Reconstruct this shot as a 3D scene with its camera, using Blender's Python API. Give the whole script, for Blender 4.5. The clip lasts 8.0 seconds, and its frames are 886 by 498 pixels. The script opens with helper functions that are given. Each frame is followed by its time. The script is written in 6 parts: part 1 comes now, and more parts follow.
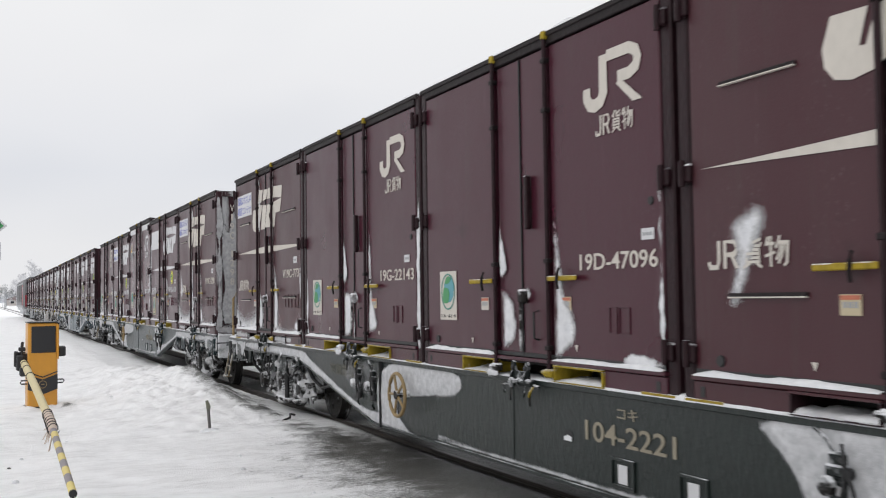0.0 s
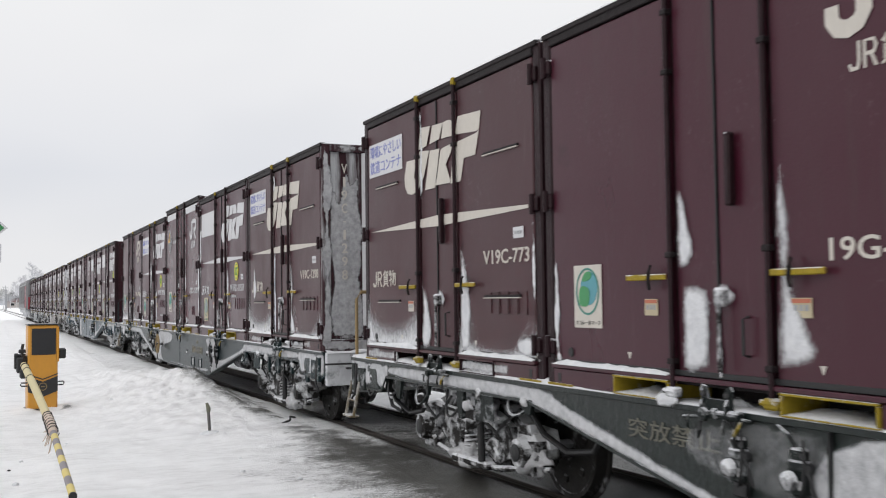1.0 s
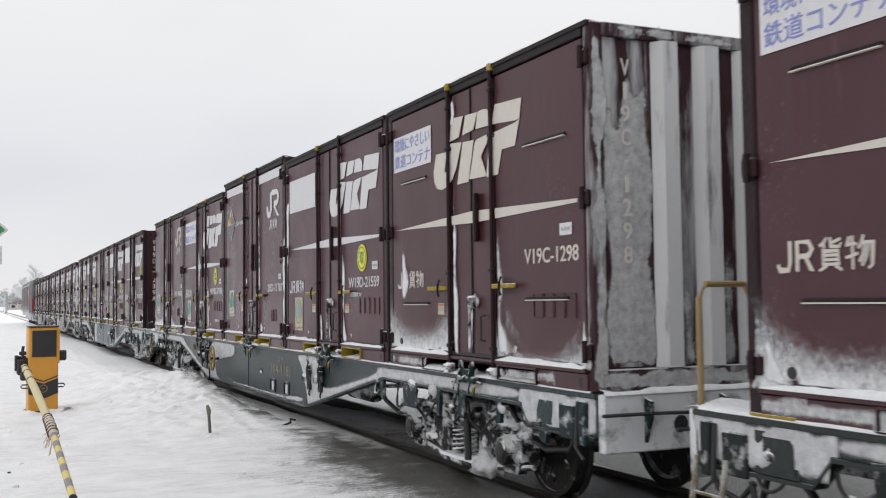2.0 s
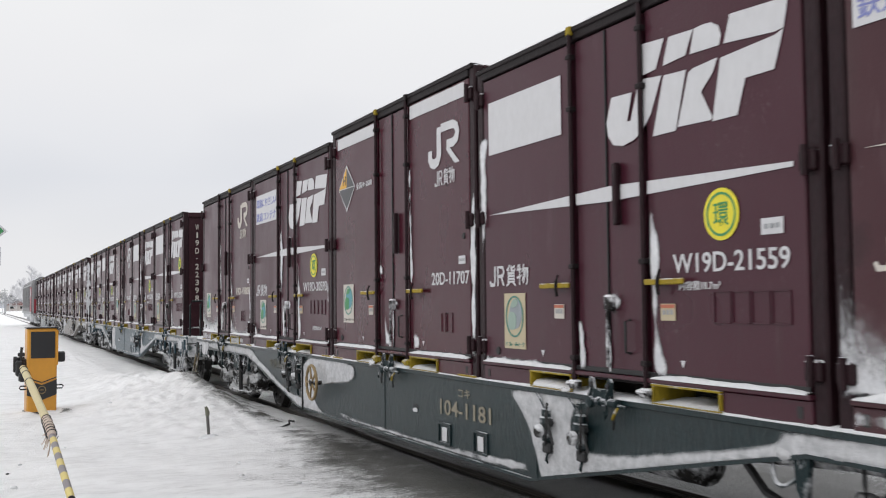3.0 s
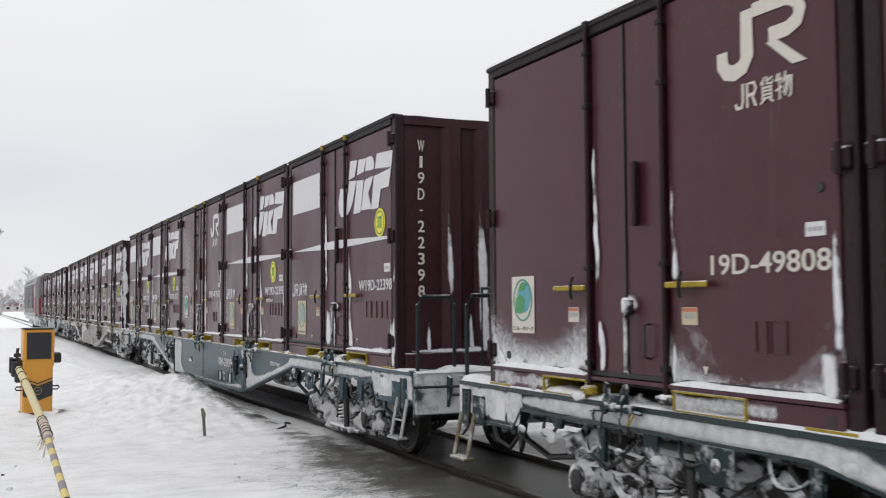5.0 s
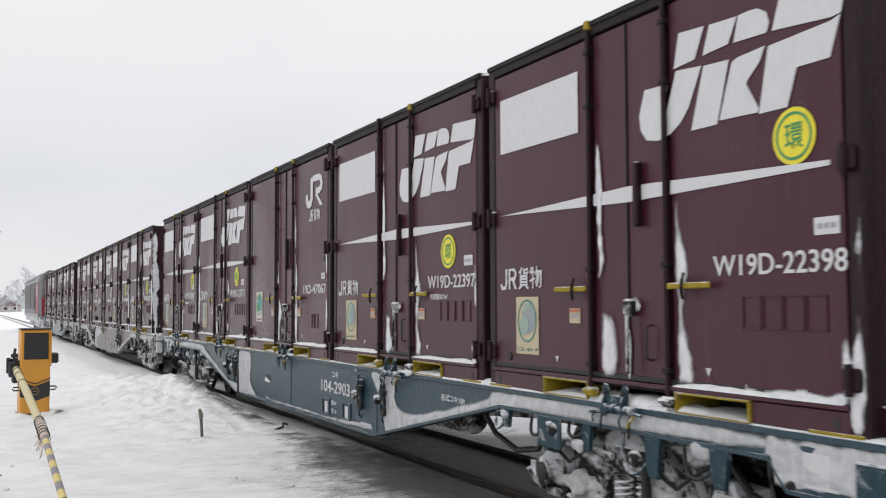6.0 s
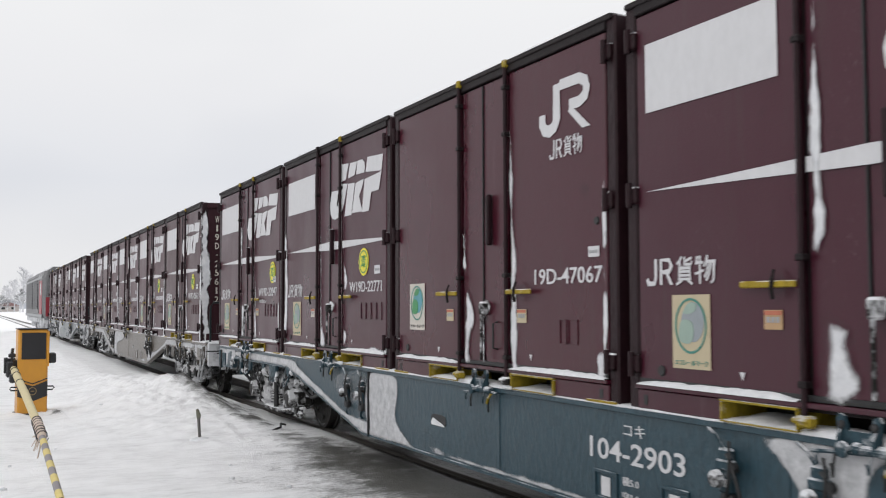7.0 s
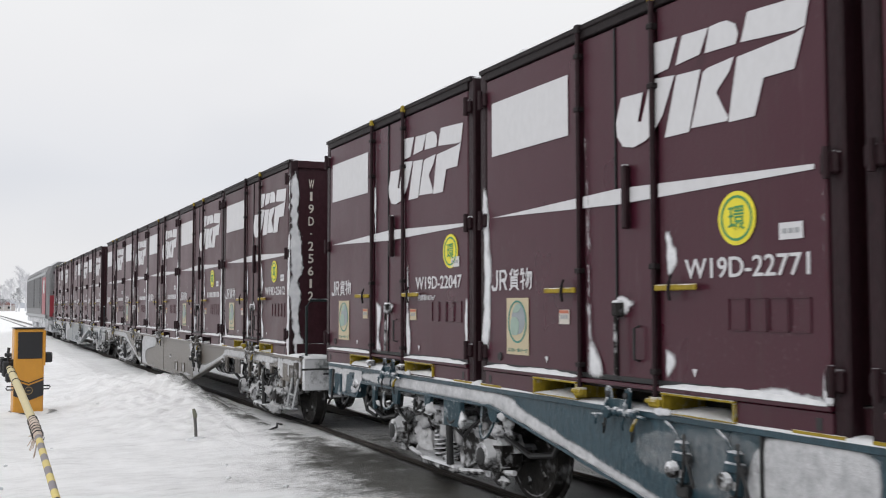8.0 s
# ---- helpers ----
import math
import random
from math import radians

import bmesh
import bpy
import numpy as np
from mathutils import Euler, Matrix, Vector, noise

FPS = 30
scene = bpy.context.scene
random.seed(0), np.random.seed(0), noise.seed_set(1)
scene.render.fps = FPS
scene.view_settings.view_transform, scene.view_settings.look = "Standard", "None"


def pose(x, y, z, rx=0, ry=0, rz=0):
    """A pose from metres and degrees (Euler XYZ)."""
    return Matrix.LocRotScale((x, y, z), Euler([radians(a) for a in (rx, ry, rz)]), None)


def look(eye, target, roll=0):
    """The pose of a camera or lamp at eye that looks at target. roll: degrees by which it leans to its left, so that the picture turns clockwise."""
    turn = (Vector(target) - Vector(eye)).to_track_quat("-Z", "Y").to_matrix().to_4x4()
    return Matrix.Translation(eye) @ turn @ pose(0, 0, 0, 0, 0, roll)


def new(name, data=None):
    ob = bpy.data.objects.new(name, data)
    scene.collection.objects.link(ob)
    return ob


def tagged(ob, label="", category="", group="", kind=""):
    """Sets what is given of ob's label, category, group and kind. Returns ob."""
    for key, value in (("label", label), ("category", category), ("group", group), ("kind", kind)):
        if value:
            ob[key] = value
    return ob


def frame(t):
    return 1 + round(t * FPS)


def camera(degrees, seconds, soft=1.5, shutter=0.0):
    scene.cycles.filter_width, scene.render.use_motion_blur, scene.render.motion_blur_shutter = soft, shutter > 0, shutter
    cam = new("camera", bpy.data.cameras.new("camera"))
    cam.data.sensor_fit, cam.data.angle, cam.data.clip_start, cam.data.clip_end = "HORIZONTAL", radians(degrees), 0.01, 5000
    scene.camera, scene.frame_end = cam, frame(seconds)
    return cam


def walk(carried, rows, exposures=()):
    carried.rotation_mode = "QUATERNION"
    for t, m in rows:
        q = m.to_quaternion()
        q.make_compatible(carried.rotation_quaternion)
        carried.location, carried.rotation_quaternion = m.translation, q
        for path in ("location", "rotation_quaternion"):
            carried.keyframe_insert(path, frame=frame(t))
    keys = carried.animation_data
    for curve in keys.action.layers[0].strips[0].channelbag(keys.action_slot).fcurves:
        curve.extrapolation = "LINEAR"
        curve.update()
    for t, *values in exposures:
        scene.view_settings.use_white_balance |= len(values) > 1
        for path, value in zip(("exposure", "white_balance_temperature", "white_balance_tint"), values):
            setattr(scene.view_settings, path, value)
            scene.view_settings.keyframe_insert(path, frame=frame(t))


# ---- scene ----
# The camera stands on a level crossing, 3.7 m from the side of a passing container train.
# X runs from the camera to the track, Y along the track, Z up from the rail heads.
cam = camera(47.4, 8.0, soft=1.1, shutter=0.12)
EYE = 1.62
ROWS = [
    (0.0, 24.575, 2.646, -0.80),
    (0.5, 24.563, 2.732, -0.77),
    (1.0, 24.556, 2.796, -0.73),
    (1.5, 24.527, 2.877, -0.69),
    (2.0, 24.520, 2.943, -0.65),
    (3.5, 24.631, 3.070, -0.52),
    (4.0, 24.677, 3.100, -0.43),
    (4.5, 24.694, 3.150, -0.36),
    (6.0, 24.868, 3.233, -0.24),
    (6.5, 24.926, 3.256, -0.18),
    (7.0, 24.974, 3.271, -0.13),
    (7.5, 25.045, 3.278, -0.07),
    (8.0, 25.150, 3.272, -0.03),
]
walk(cam, [(t, pose(0, 0, EYE, 90 + pitch, 0, -yaw) @ pose(0, 0, 0, 0, 0, roll)) for t, yaw, pitch, roll in ROWS])

# ---- light: a bright overcast winter sky ----
world = bpy.data.worlds.new("overcast_sky")
scene.world = world
world.use_nodes = True
wn, wl = world.node_tree.nodes, world.node_tree.links
back = wn["Background"]
sky = wn.new("ShaderNodeTexSky")
sky.sky_type, sky.sun_disc = "NISHITA", False
sky.sun_elevation, sky.sun_rotation, sky.dust_density = radians(32), radians(250), 4.0
dim = wn.new("ShaderNodeMix")
dim.data_type = "RGBA"
dim.inputs[0].default_value = 0.94
wl.new(sky.outputs[0], dim.inputs[6])
coord = wn.new("ShaderNodeTexCoord")
cloud = wn.new("ShaderNodeTexNoise")
cloud.inputs["Scale"].default_value, cloud.inputs["Detail"].default_value = 1.6, 3.0
stretch = wn.new("ShaderNodeMapping")
stretch.inputs["Scale"].default_value = (1.0, 1.0, 2.2)
wl.new(coord.outputs["Generated"], stretch.inputs["Vector"])
wl.new(stretch.outputs[0], cloud.inputs["Vector"])
tone = wn.new("ShaderNodeValToRGB")
tone.color_ramp.elements[0].position, tone.color_ramp.elements[0].color = 0.34, (9.2, 9.35, 9.8, 1)
tone.color_ramp.elements[1].position, tone.color_ramp.elements[1].color = 0.62, (10.9, 10.9, 11.1, 1)
wl.new(cloud.outputs["Fac"], tone.inputs[0])
# an overcast sky is brighter overhead than near the horizon
height, lift, glow = wn.new("ShaderNodeSeparateXYZ"), wn.new("ShaderNodeMapRange"), wn.new("ShaderNodeMix")
wl.new(coord.outputs["Generated"], height.inputs[0])
wl.new(height.outputs[2], lift.inputs["Value"])
lift.inputs["From Min"].default_value, lift.inputs["From Max"].default_value = 0.30, 1.0
lift.inputs["To Min"].default_value, lift.inputs["To Max"].default_value = 0.0, 1.0
glow.data_type = "RGBA"
wl.new(lift.outputs[0], glow.inputs[0])
bands, veil = wn.new("ShaderNodeValToRGB"), wn.new("ShaderNodeMix")
while len(bands.color_ramp.elements) < 5:
    bands.color_ramp.elements.new(0.5)
for stop, (at, shade) in zip(bands.color_ramp.elements, ((0.0, (1.0, 1.0, 1.0)), (0.05, (0.99, 0.99, 0.99)), (0.12, (0.90, 0.915, 0.945)), (0.21, (0.985, 0.985, 0.99)), (0.30, (1.04, 1.04, 1.03)))):
    stop.position, stop.color = at, (*shade, 1)
veil.data_type, veil.blend_type = "RGBA", "MULTIPLY"
veil.inputs[0].default_value = 1.0
wl.new(height.outputs[2], bands.inputs[0])
wl.new(tone.outputs[0], veil.inputs[6])
wl.new(bands.outputs[0], veil.inputs[7])
wl.new(veil.outputs[2], glow.inputs[6])
glow.inputs[7].default_value = (17.0, 17.2, 17.7, 1)
wl.new(glow.outputs[2], dim.inputs[7])
wl.new(dim.outputs[2], back.inputs["Color"])
back.inputs["Strength"].default_value = 0.082
sun = new("sun", bpy.data.lights.new("sun", "SUN"))
sun.data.energy, sun.data.angle, sun.data.color = 0.5, radians(40), (1.0, 0.97, 0.93)
sun.matrix_world = look((-14, -8, 12), (0, 0, 0))


# ---- materials ----
def nodes_of(name):
    m = bpy.data.materials.new(name)
    m.use_nodes = True
    return m, m.node_tree.nodes, m.node_tree.links, m.node_tree.nodes["Principled BSDF"]


def noise_fac(n, l, scale, detail=4.0, rough=0.6, stretch3=(1, 1, 1), low=0.4, high=0.6):
    """Noise in the object's own metres, ramped between low and high."""
    tc, mp, no, mr = n.new("ShaderNodeTexCoord"), n.new("ShaderNodeMapping"), n.new("ShaderNodeTexNoise"), n.new("ShaderNodeMapRange")
    info, add = n.new("ShaderNodeObjectInfo"), n.new("ShaderNodeVectorMath")
    add.operation = "ADD"
    mul = n.new("ShaderNodeMath")
    mul.operation = "MULTIPLY"
    mul.inputs[1].default_value = 37.0
    l.new(info.outputs["Random"], mul.inputs[0])
    l.new(tc.outputs["Object"], add.inputs[0])
    l.new(mul.outputs[0], add.inputs[1])
    mp.inputs["Scale"].default_value = stretch3
    l.new(add.outputs[0], mp.inputs[0])
    l.new(mp.outputs[0], no.inputs["Vector"])
    no.inputs["Scale"].default_value, no.inputs["Detail"].default_value, no.inputs["Roughness"].default_value = scale, detail, rough
    mr.inputs["From Min"].default_value, mr.inputs["From Max"].default_value = low, high
    l.new(no.outputs["Fac"], mr.inputs["Value"])
    return mr.outputs[0]


def blend(n, l, fac, a, b):
    mx = n.new("ShaderNodeMix")
    mx.data_type = "RGBA"
    for sock, v in ((mx.inputs[0], fac), (mx.inputs[6], a), (mx.inputs[7], b)):
        if isinstance(v, bpy.types.NodeSocket):
            l.new(v, sock)
        elif isinstance(v, (int, float)):
            sock.default_value = v
        else:
            sock.default_value = (*v, 1)
    return mx.outputs[2]


def arith(n, l, op, a, b):
    m = n.new("ShaderNodeMath")
    m.operation = op
    for sock, v in ((m.inputs[0], a), (m.inputs[1], b)):
        if isinstance(v, bpy.types.NodeSocket):
            l.new(v, sock)
        else:
            sock.default_value = v
    return m.outputs[0]


def bump(n, l, b, height, strength, dist=0.01):
    bp = n.new("ShaderNodeBump")
    bp.inputs["Strength"].default_value, bp.inputs["Distance"].default_value = strength, dist
    l.new(height, bp.inputs["Height"])
    l.new(bp.outputs[0], b.inputs["Normal"])


def paint(name, colour, rough=0.45, fade=0.12, grime=(0.05, 0.04, 0.035), dust=0.0, metal=0.0):
    """Weathered paint: broad fading, vertical runs of dirt, a dusting of frost."""
    m, n, l, b = nodes_of(name)
    big = noise_fac(n, l, 1.3, 3, 0.6, (1, 1, 0.6), 0.3, 0.75)
    runs = noise_fac(n, l, 9.0, 5, 0.7, (1, 1, 0.07), 0.55, 0.85)
    fine = noise_fac(n, l, 60.0, 3, 0.6, (1, 1, 1), 0.3, 0.7)
    lighter = tuple(min(1, c + fade * (0.30 - c) + 0.004) for c in colour)
    c = blend(n, l, big, colour, lighter)
    c = blend(n, l, arith(n, l, "MULTIPLY", runs, 0.45), c, grime)
    smudge = noise_fac(n, l, 2.7, 4, 0.55, (1, 1, 1), 0.66, 0.78)
    c = blend(n, l, arith(n, l, "MULTIPLY", smudge, 0.55), c, tuple(0.35 * q for q in colour))
    pale = noise_fac(n, l, 5.5, 5, 0.7, (1, 1, 0.12), 0.62, 0.80)
    c = blend(n, l, arith(n, l, "MULTIPLY", pale, 0.16), c, (0.26, 0.22, 0.23))
    if dust:
        specks = noise_fac(n, l, 34.0, 6, 0.75, (1, 1, 0.8), 0.58, 0.72)
        where = noise_fac(n, l, 1.9, 4, 0.6, (1, 1, 0.8), 0.52, 0.7)
        c = blend(n, l, arith(n, l, "MULTIPLY", arith(n, l, "MULTIPLY", specks, where), dust), c, (0.72, 0.73, 0.76))
    l.new(c, b.inputs["Base Color"])
    rg = n.new("ShaderNodeMapRange")
    rg.inputs["To Min"].default_value, rg.inputs["To Max"].default_value = rough - 0.07, rough + 0.13
    l.new(big, rg.inputs["Value"])
    l.new(rg.outputs[0], b.inputs["Roughness"])
    b.inputs["Metallic"].default_value = metal
    b.inputs["Specular IOR Level"].default_value = 0.37
    bump(n, l, b, arith(n, l, "ADD", fine, arith(n, l, "MULTIPLY", big, 3.0)), 0.12, 0.004)
    return m


def snow_shade(name, alpha=True, low=(0.52, 0.53, 0.555), high=(0.72, 0.725, 0.74), ragged=1.0):
    """Wind-packed snow; its attribute 'cover' thins it out in grains towards its edges."""
    m, n, l, b = nodes_of(name)
    soft = noise_fac(n, l, 14.0, 5, 0.65, (1, 1, 1), 0.25, 0.75)
    grain = noise_fac(n, l, 120.0, 3, 0.7, (1, 1, 1), 0.25, 0.75)
    l.new(blend(n, l, soft, low, high), b.inputs["Base Color"])
    b.inputs["Roughness"].default_value = 0.75
    b.inputs["Specular IOR Level"].default_value = 0.25
    bump(n, l, b, arith(n, l, "ADD", soft, arith(n, l, "MULTIPLY", grain, 0.4)), 0.5, 0.012)
    if alpha:
        at = n.new("ShaderNodeAttribute")
        at.attribute_name = "cover"
        edge = noise_fac(n, l, 26.0, 6, 0.75, (1, 1, 0.7), 0.25, 0.75)
        fine = noise_fac(n, l, 85.0, 4, 0.7, (1, 1, 0.6), 0.25, 0.75)
        both = arith(n, l, "ADD", arith(n, l, "MULTIPLY", edge, 0.65 * ragged), arith(n, l, "MULTIPLY", fine, 0.45 * ragged))
        v = arith(n, l, "SUBTRACT", arith(n, l, "MULTIPLY", at.outputs["Fac"], 1.75), both)
        mr = n.new("ShaderNodeMapRange")
        mr.inputs["From Min"].default_value, mr.inputs["From Max"].default_value = 0.0, 0.62
        l.new(v, mr.inputs["Value"])
        l.new(mr.outputs[0], b.inputs["Alpha"])
    return m


def frosted(name, colour, low, high, rough=0.6, metal=0.0, scale=5.0, white=(0.74, 0.75, 0.78), up=0.5, tall=1.0, gloss=0.2):
    """A dark part with snow caught on it: more on faces that look up."""
    m, n, l, b = nodes_of(name)
    patch = noise_fac(n, l, scale, 7, 0.66, (1, 1, tall), 0.2, 0.8)
    wear = noise_fac(n, l, 22.0, 5, 0.7, (1, 1, 0.6), 0.3, 0.7)
    geo, sep = n.new("ShaderNodeNewGeometry"), n.new("ShaderNodeSeparateXYZ")
    l.new(geo.outputs["Normal"], sep.inputs[0])
    lift = arith(n, l, "MULTIPLY", arith(n, l, "MAXIMUM", sep.outputs[2], 0.0), up)
    f = n.new("ShaderNodeMapRange")
    f.inputs["From Min"].default_value, f.inputs["From Max"].default_value = low, high
    l.new(arith(n, l, "ADD", patch, lift), f.inputs["Value"])
    base = blend(n, l, wear, colour, tuple(c * 0.55 for c in colour))
    l.new(blend(n, l, f.outputs[0], base, white), b.inputs["Base Color"])
    b.inputs["Roughness"].default_value, b.inputs["Metallic"].default_value = rough, metal
    b.inputs["Specular IOR Level"].default_value = gloss
    bump(n, l, b, arith(n, l, "ADD", wear, arith(n, l, "MULTIPLY", f.outputs[0], 2.0)), 0.35, 0.012)
    return m


def plain(name, colour, rough=0.5, metal=0.0, worn=0.25):
    m, n, l, b = nodes_of(name)
    w = noise_fac(n, l, 18.0, 5, 0.65, (1, 1, 0.6), 0.35, 0.75)
    l.new(blend(n, l, arith(n, l, "MULTIPLY", w, worn), colour, tuple(c * 0.45 + 0.02 for c in colour)), b.inputs["Base Color"])
    b.inputs["Roughness"].default_value, b.inputs["Metallic"].default_value = rough, metal
    bump(n, l, b, w, 0.1, 0.004)
    return m


def ground_shade():
    """Snow that thins out over wet asphalt and ballast where 'cover' falls."""
    m, n, l, b = nodes_of("snowy_ground")
    at = n.new("ShaderNodeAttribute")
    at.attribute_name = "cover"
    streak = noise_fac(n, l, 2.6, 9, 0.76, (0.9, 2.2, 1), 0.28, 0.72)
    crumb = noise_fac(n, l, 13.0, 9, 0.84, (0.8, 1.7, 1), 0.36, 0.64)
    grain = noise_fac(n, l, 110.0, 3, 0.7, (1, 1, 1), 0.3, 0.7)
    speck = noise_fac(n, l, 48.0, 6, 0.82, (1.0, 1.0, 1), 0.36, 0.64)
    mix2 = arith(n, l, "ADD", arith(n, l, "ADD", arith(n, l, "MULTIPLY", streak, 0.26), arith(n, l, "MULTIPLY", crumb, 0.42)), arith(n, l, "MULTIPLY", speck, 0.40))
    v = arith(n, l, "SUBTRACT", arith(n, l, "MULTIPLY", at.outputs["Fac"], 1.55), mix2)
    f = n.new("ShaderNodeMapRange")
    f.inputs["From Min"].default_value, f.inputs["From Max"].default_value = -0.14, 0.26
    l.new(v, f.inputs["Value"])
    road = blend(n, l, crumb, (0.022, 0.021, 0.018), (0.110, 0.104, 0.092))
    ripple = noise_fac(n, l, 6.5, 6, 0.7, (0.7, 2.6, 1), 0.38, 0.62)
    worn = noise_fac(n, l, 2.2, 9, 0.74, (0.8, 1.6, 1), 0.42, 0.74)
    slush = blend(n, l, ripple, (0.56, 0.555, 0.55), (0.80, 0.80, 0.80))
    white = blend(n, l, arith(n, l, "MULTIPLY", worn, 0.75), (0.91, 0.91, 0.915), slush)
    grit = noise_fac(n, l, 30.0, 6, 0.8, (1, 1, 1), 0.66, 0.74)
    white = blend(n, l, arith(n, l, "MULTIPLY", grit, arith(n, l, "MULTIPLY", worn, 0.5)), white, (0.20, 0.185, 0.165))
    l.new(blend(n, l, f.outputs[0], road, white), b.inputs["Base Color"])
    rg = n.new("ShaderNodeMapRange")
    rg.inputs["To Min"].default_value, rg.inputs["To Max"].default_value = 0.34, 0.8
    l.new(f.outputs[0], rg.inputs["Value"])
    l.new(rg.outputs[0], b.inputs["Roughness"])
    b.inputs["Specular IOR Level"].default_value = 0.3
    h = arith(n, l, "ADD", arith(n, l, "MULTIPLY", f.outputs[0], 1.2), arith(n, l, "ADD", arith(n, l, "MULTIPLY", crumb, 0.8), arith(n, l, "MULTIPLY", grain, 0.2)))
    bump(n, l, b, h, 0.6, 0.022)
    return m


MAROON = [paint("maroon_paint", (0.045, 0.0056, 0.0145), 0.33, 0.020, dust=0.12),
          paint("wine_paint", (0.047, 0.0036, 0.0115), 0.28, 0.012, dust=0.06),
          paint("faded_maroon_paint", (0.044, 0.0085, 0.0135), 0.38, 0.030, dust=0.18),
          # far containers: rime, plus distance haze put into a paler, greyer base
          paint("hazed_rimed_maroon_paint", (0.074, 0.033, 0.041), 0.46, 0.10, dust=0.8)]
DARK_RAIL = frosted("dark_rail", (0.016, 0.011, 0.012), 1.2, 1.5, 0.55)
POST = frosted("post_paint", (0.022, 0.008, 0.011), 0.86, 1.02, 0.45, scale=7.0)
END_PAINT = [frosted("snowy_end_wall", (0.040, 0.014, 0.019), 0.46, 0.74, 0.7, scale=6.0, white=(0.40, 0.405, 0.415), tall=0.10), frosted("end_wall_paint", (0.040, 0.013, 0.018), 0.84, 1.05, 0.45, scale=3.0)]
RIB_SNOW = frosted("frosted_rib", (0.045, 0.018, 0.023), 0.16, 0.40, 0.7, scale=6.0, white=(0.50, 0.505, 0.52), tall=0.12)
SMOOTH_SNOW = snow_shade("wind_smoothed_snow", True, (0.33, 0.335, 0.35), (0.60, 0.605, 0.62), ragged=0.5)
SNOW, SNOW_SOLID = snow_shade("blown_snow", ragged=0.62), snow_shade("packed_snow", False, (0.58, 0.59, 0.61), (0.76, 0.765, 0.78))
YELLOW, CREAM, WHITE = frosted("yellow_paint", (0.36, 0.26, 0.025), 0.72, 1.1, 0.55, scale=9.0), plain("aged_cream_paint", (0.53, 0.495, 0.445), 0.65, worn=0.2), plain("white_paint", (0.56, 0.56, 0.575), 0.65, worn=0.15)
STEEL, BLACK = frosted("running_gear_steel", (0.020, 0.018, 0.017), 0.44, 0.74, 0.65, scale=7.0, white=(0.66, 0.67, 0.69)), plain("black_rubber", (0.012, 0.012, 0.013), 0.55)
WHEEL_STEEL = frosted("wheel_steel", (0.045, 0.042, 0.040), 0.60, 1.0, 0.5, 0.3)
SNOWY_STEEL = frosted("snow_plastered_steel", (0.05, 0.07, 0.07), 0.26, 0.50, 0.6, scale=2.6, white=(0.58, 0.59, 0.61))
GALV = plain("galvanised_steel", (0.34, 0.35, 0.36), 0.5, 0.35, 0.4)
WORN_YELLOW = frosted("worn_yellow_paint", (0.34, 0.25, 0.022), 0.62, 1.0, 0.6, scale=12.0, white=(0.5, 0.5, 0.5))
RIMED_OCHRE = frosted("rimed_ochre_paint", (0.16, 0.125, 0.07), 0.40, 0.9, 0.6, scale=8.0, white=(0.45, 0.45, 0.44))
OCHRE = plain("ochre_paint", (0.24, 0.165, 0.07), 0.5)
STICKER, TEAL, GREEN, BLUE = plain("cream_sticker", (0.46, 0.39, 0.26), 0.55, worn=0.15), plain("teal_print", (0.045, 0.21, 0.17), 0.5), plain("green_print", (0.045, 0.24, 0.085), 0.5), plain("blue_print", (0.19, 0.21, 0.46), 0.5)
FRESH_BLUE = plain("sky_blue_print", (0.085, 0.28, 0.33), 0.5)
PALE_BLUE, PALE_ORANGE, LEMON = plain("pale_blue_print", (0.25, 0.28, 0.30), 0.5), plain("orange_print", (0.42, 0.27, 0.14), 0.5), plain("lemon_print", (0.72, 0.62, 0.03), 0.5)
ORANGE, GATE_DARK = plain("orange_enamel", (0.58, 0.27, 0.03), 0.38, worn=0.18), plain("black_enamel", (0.018, 0.018, 0.020), 0.3)
RAIL = plain("rail_steel", (0.10, 0.085, 0.075), 0.35, 0.6)
RED = plain("red_paint", (0.26, 0.022, 0.035), 0.45)
GROUND = ground_shade()
GLASS = plain("dark_glass", (0.015, 0.017, 0.02), 0.08)


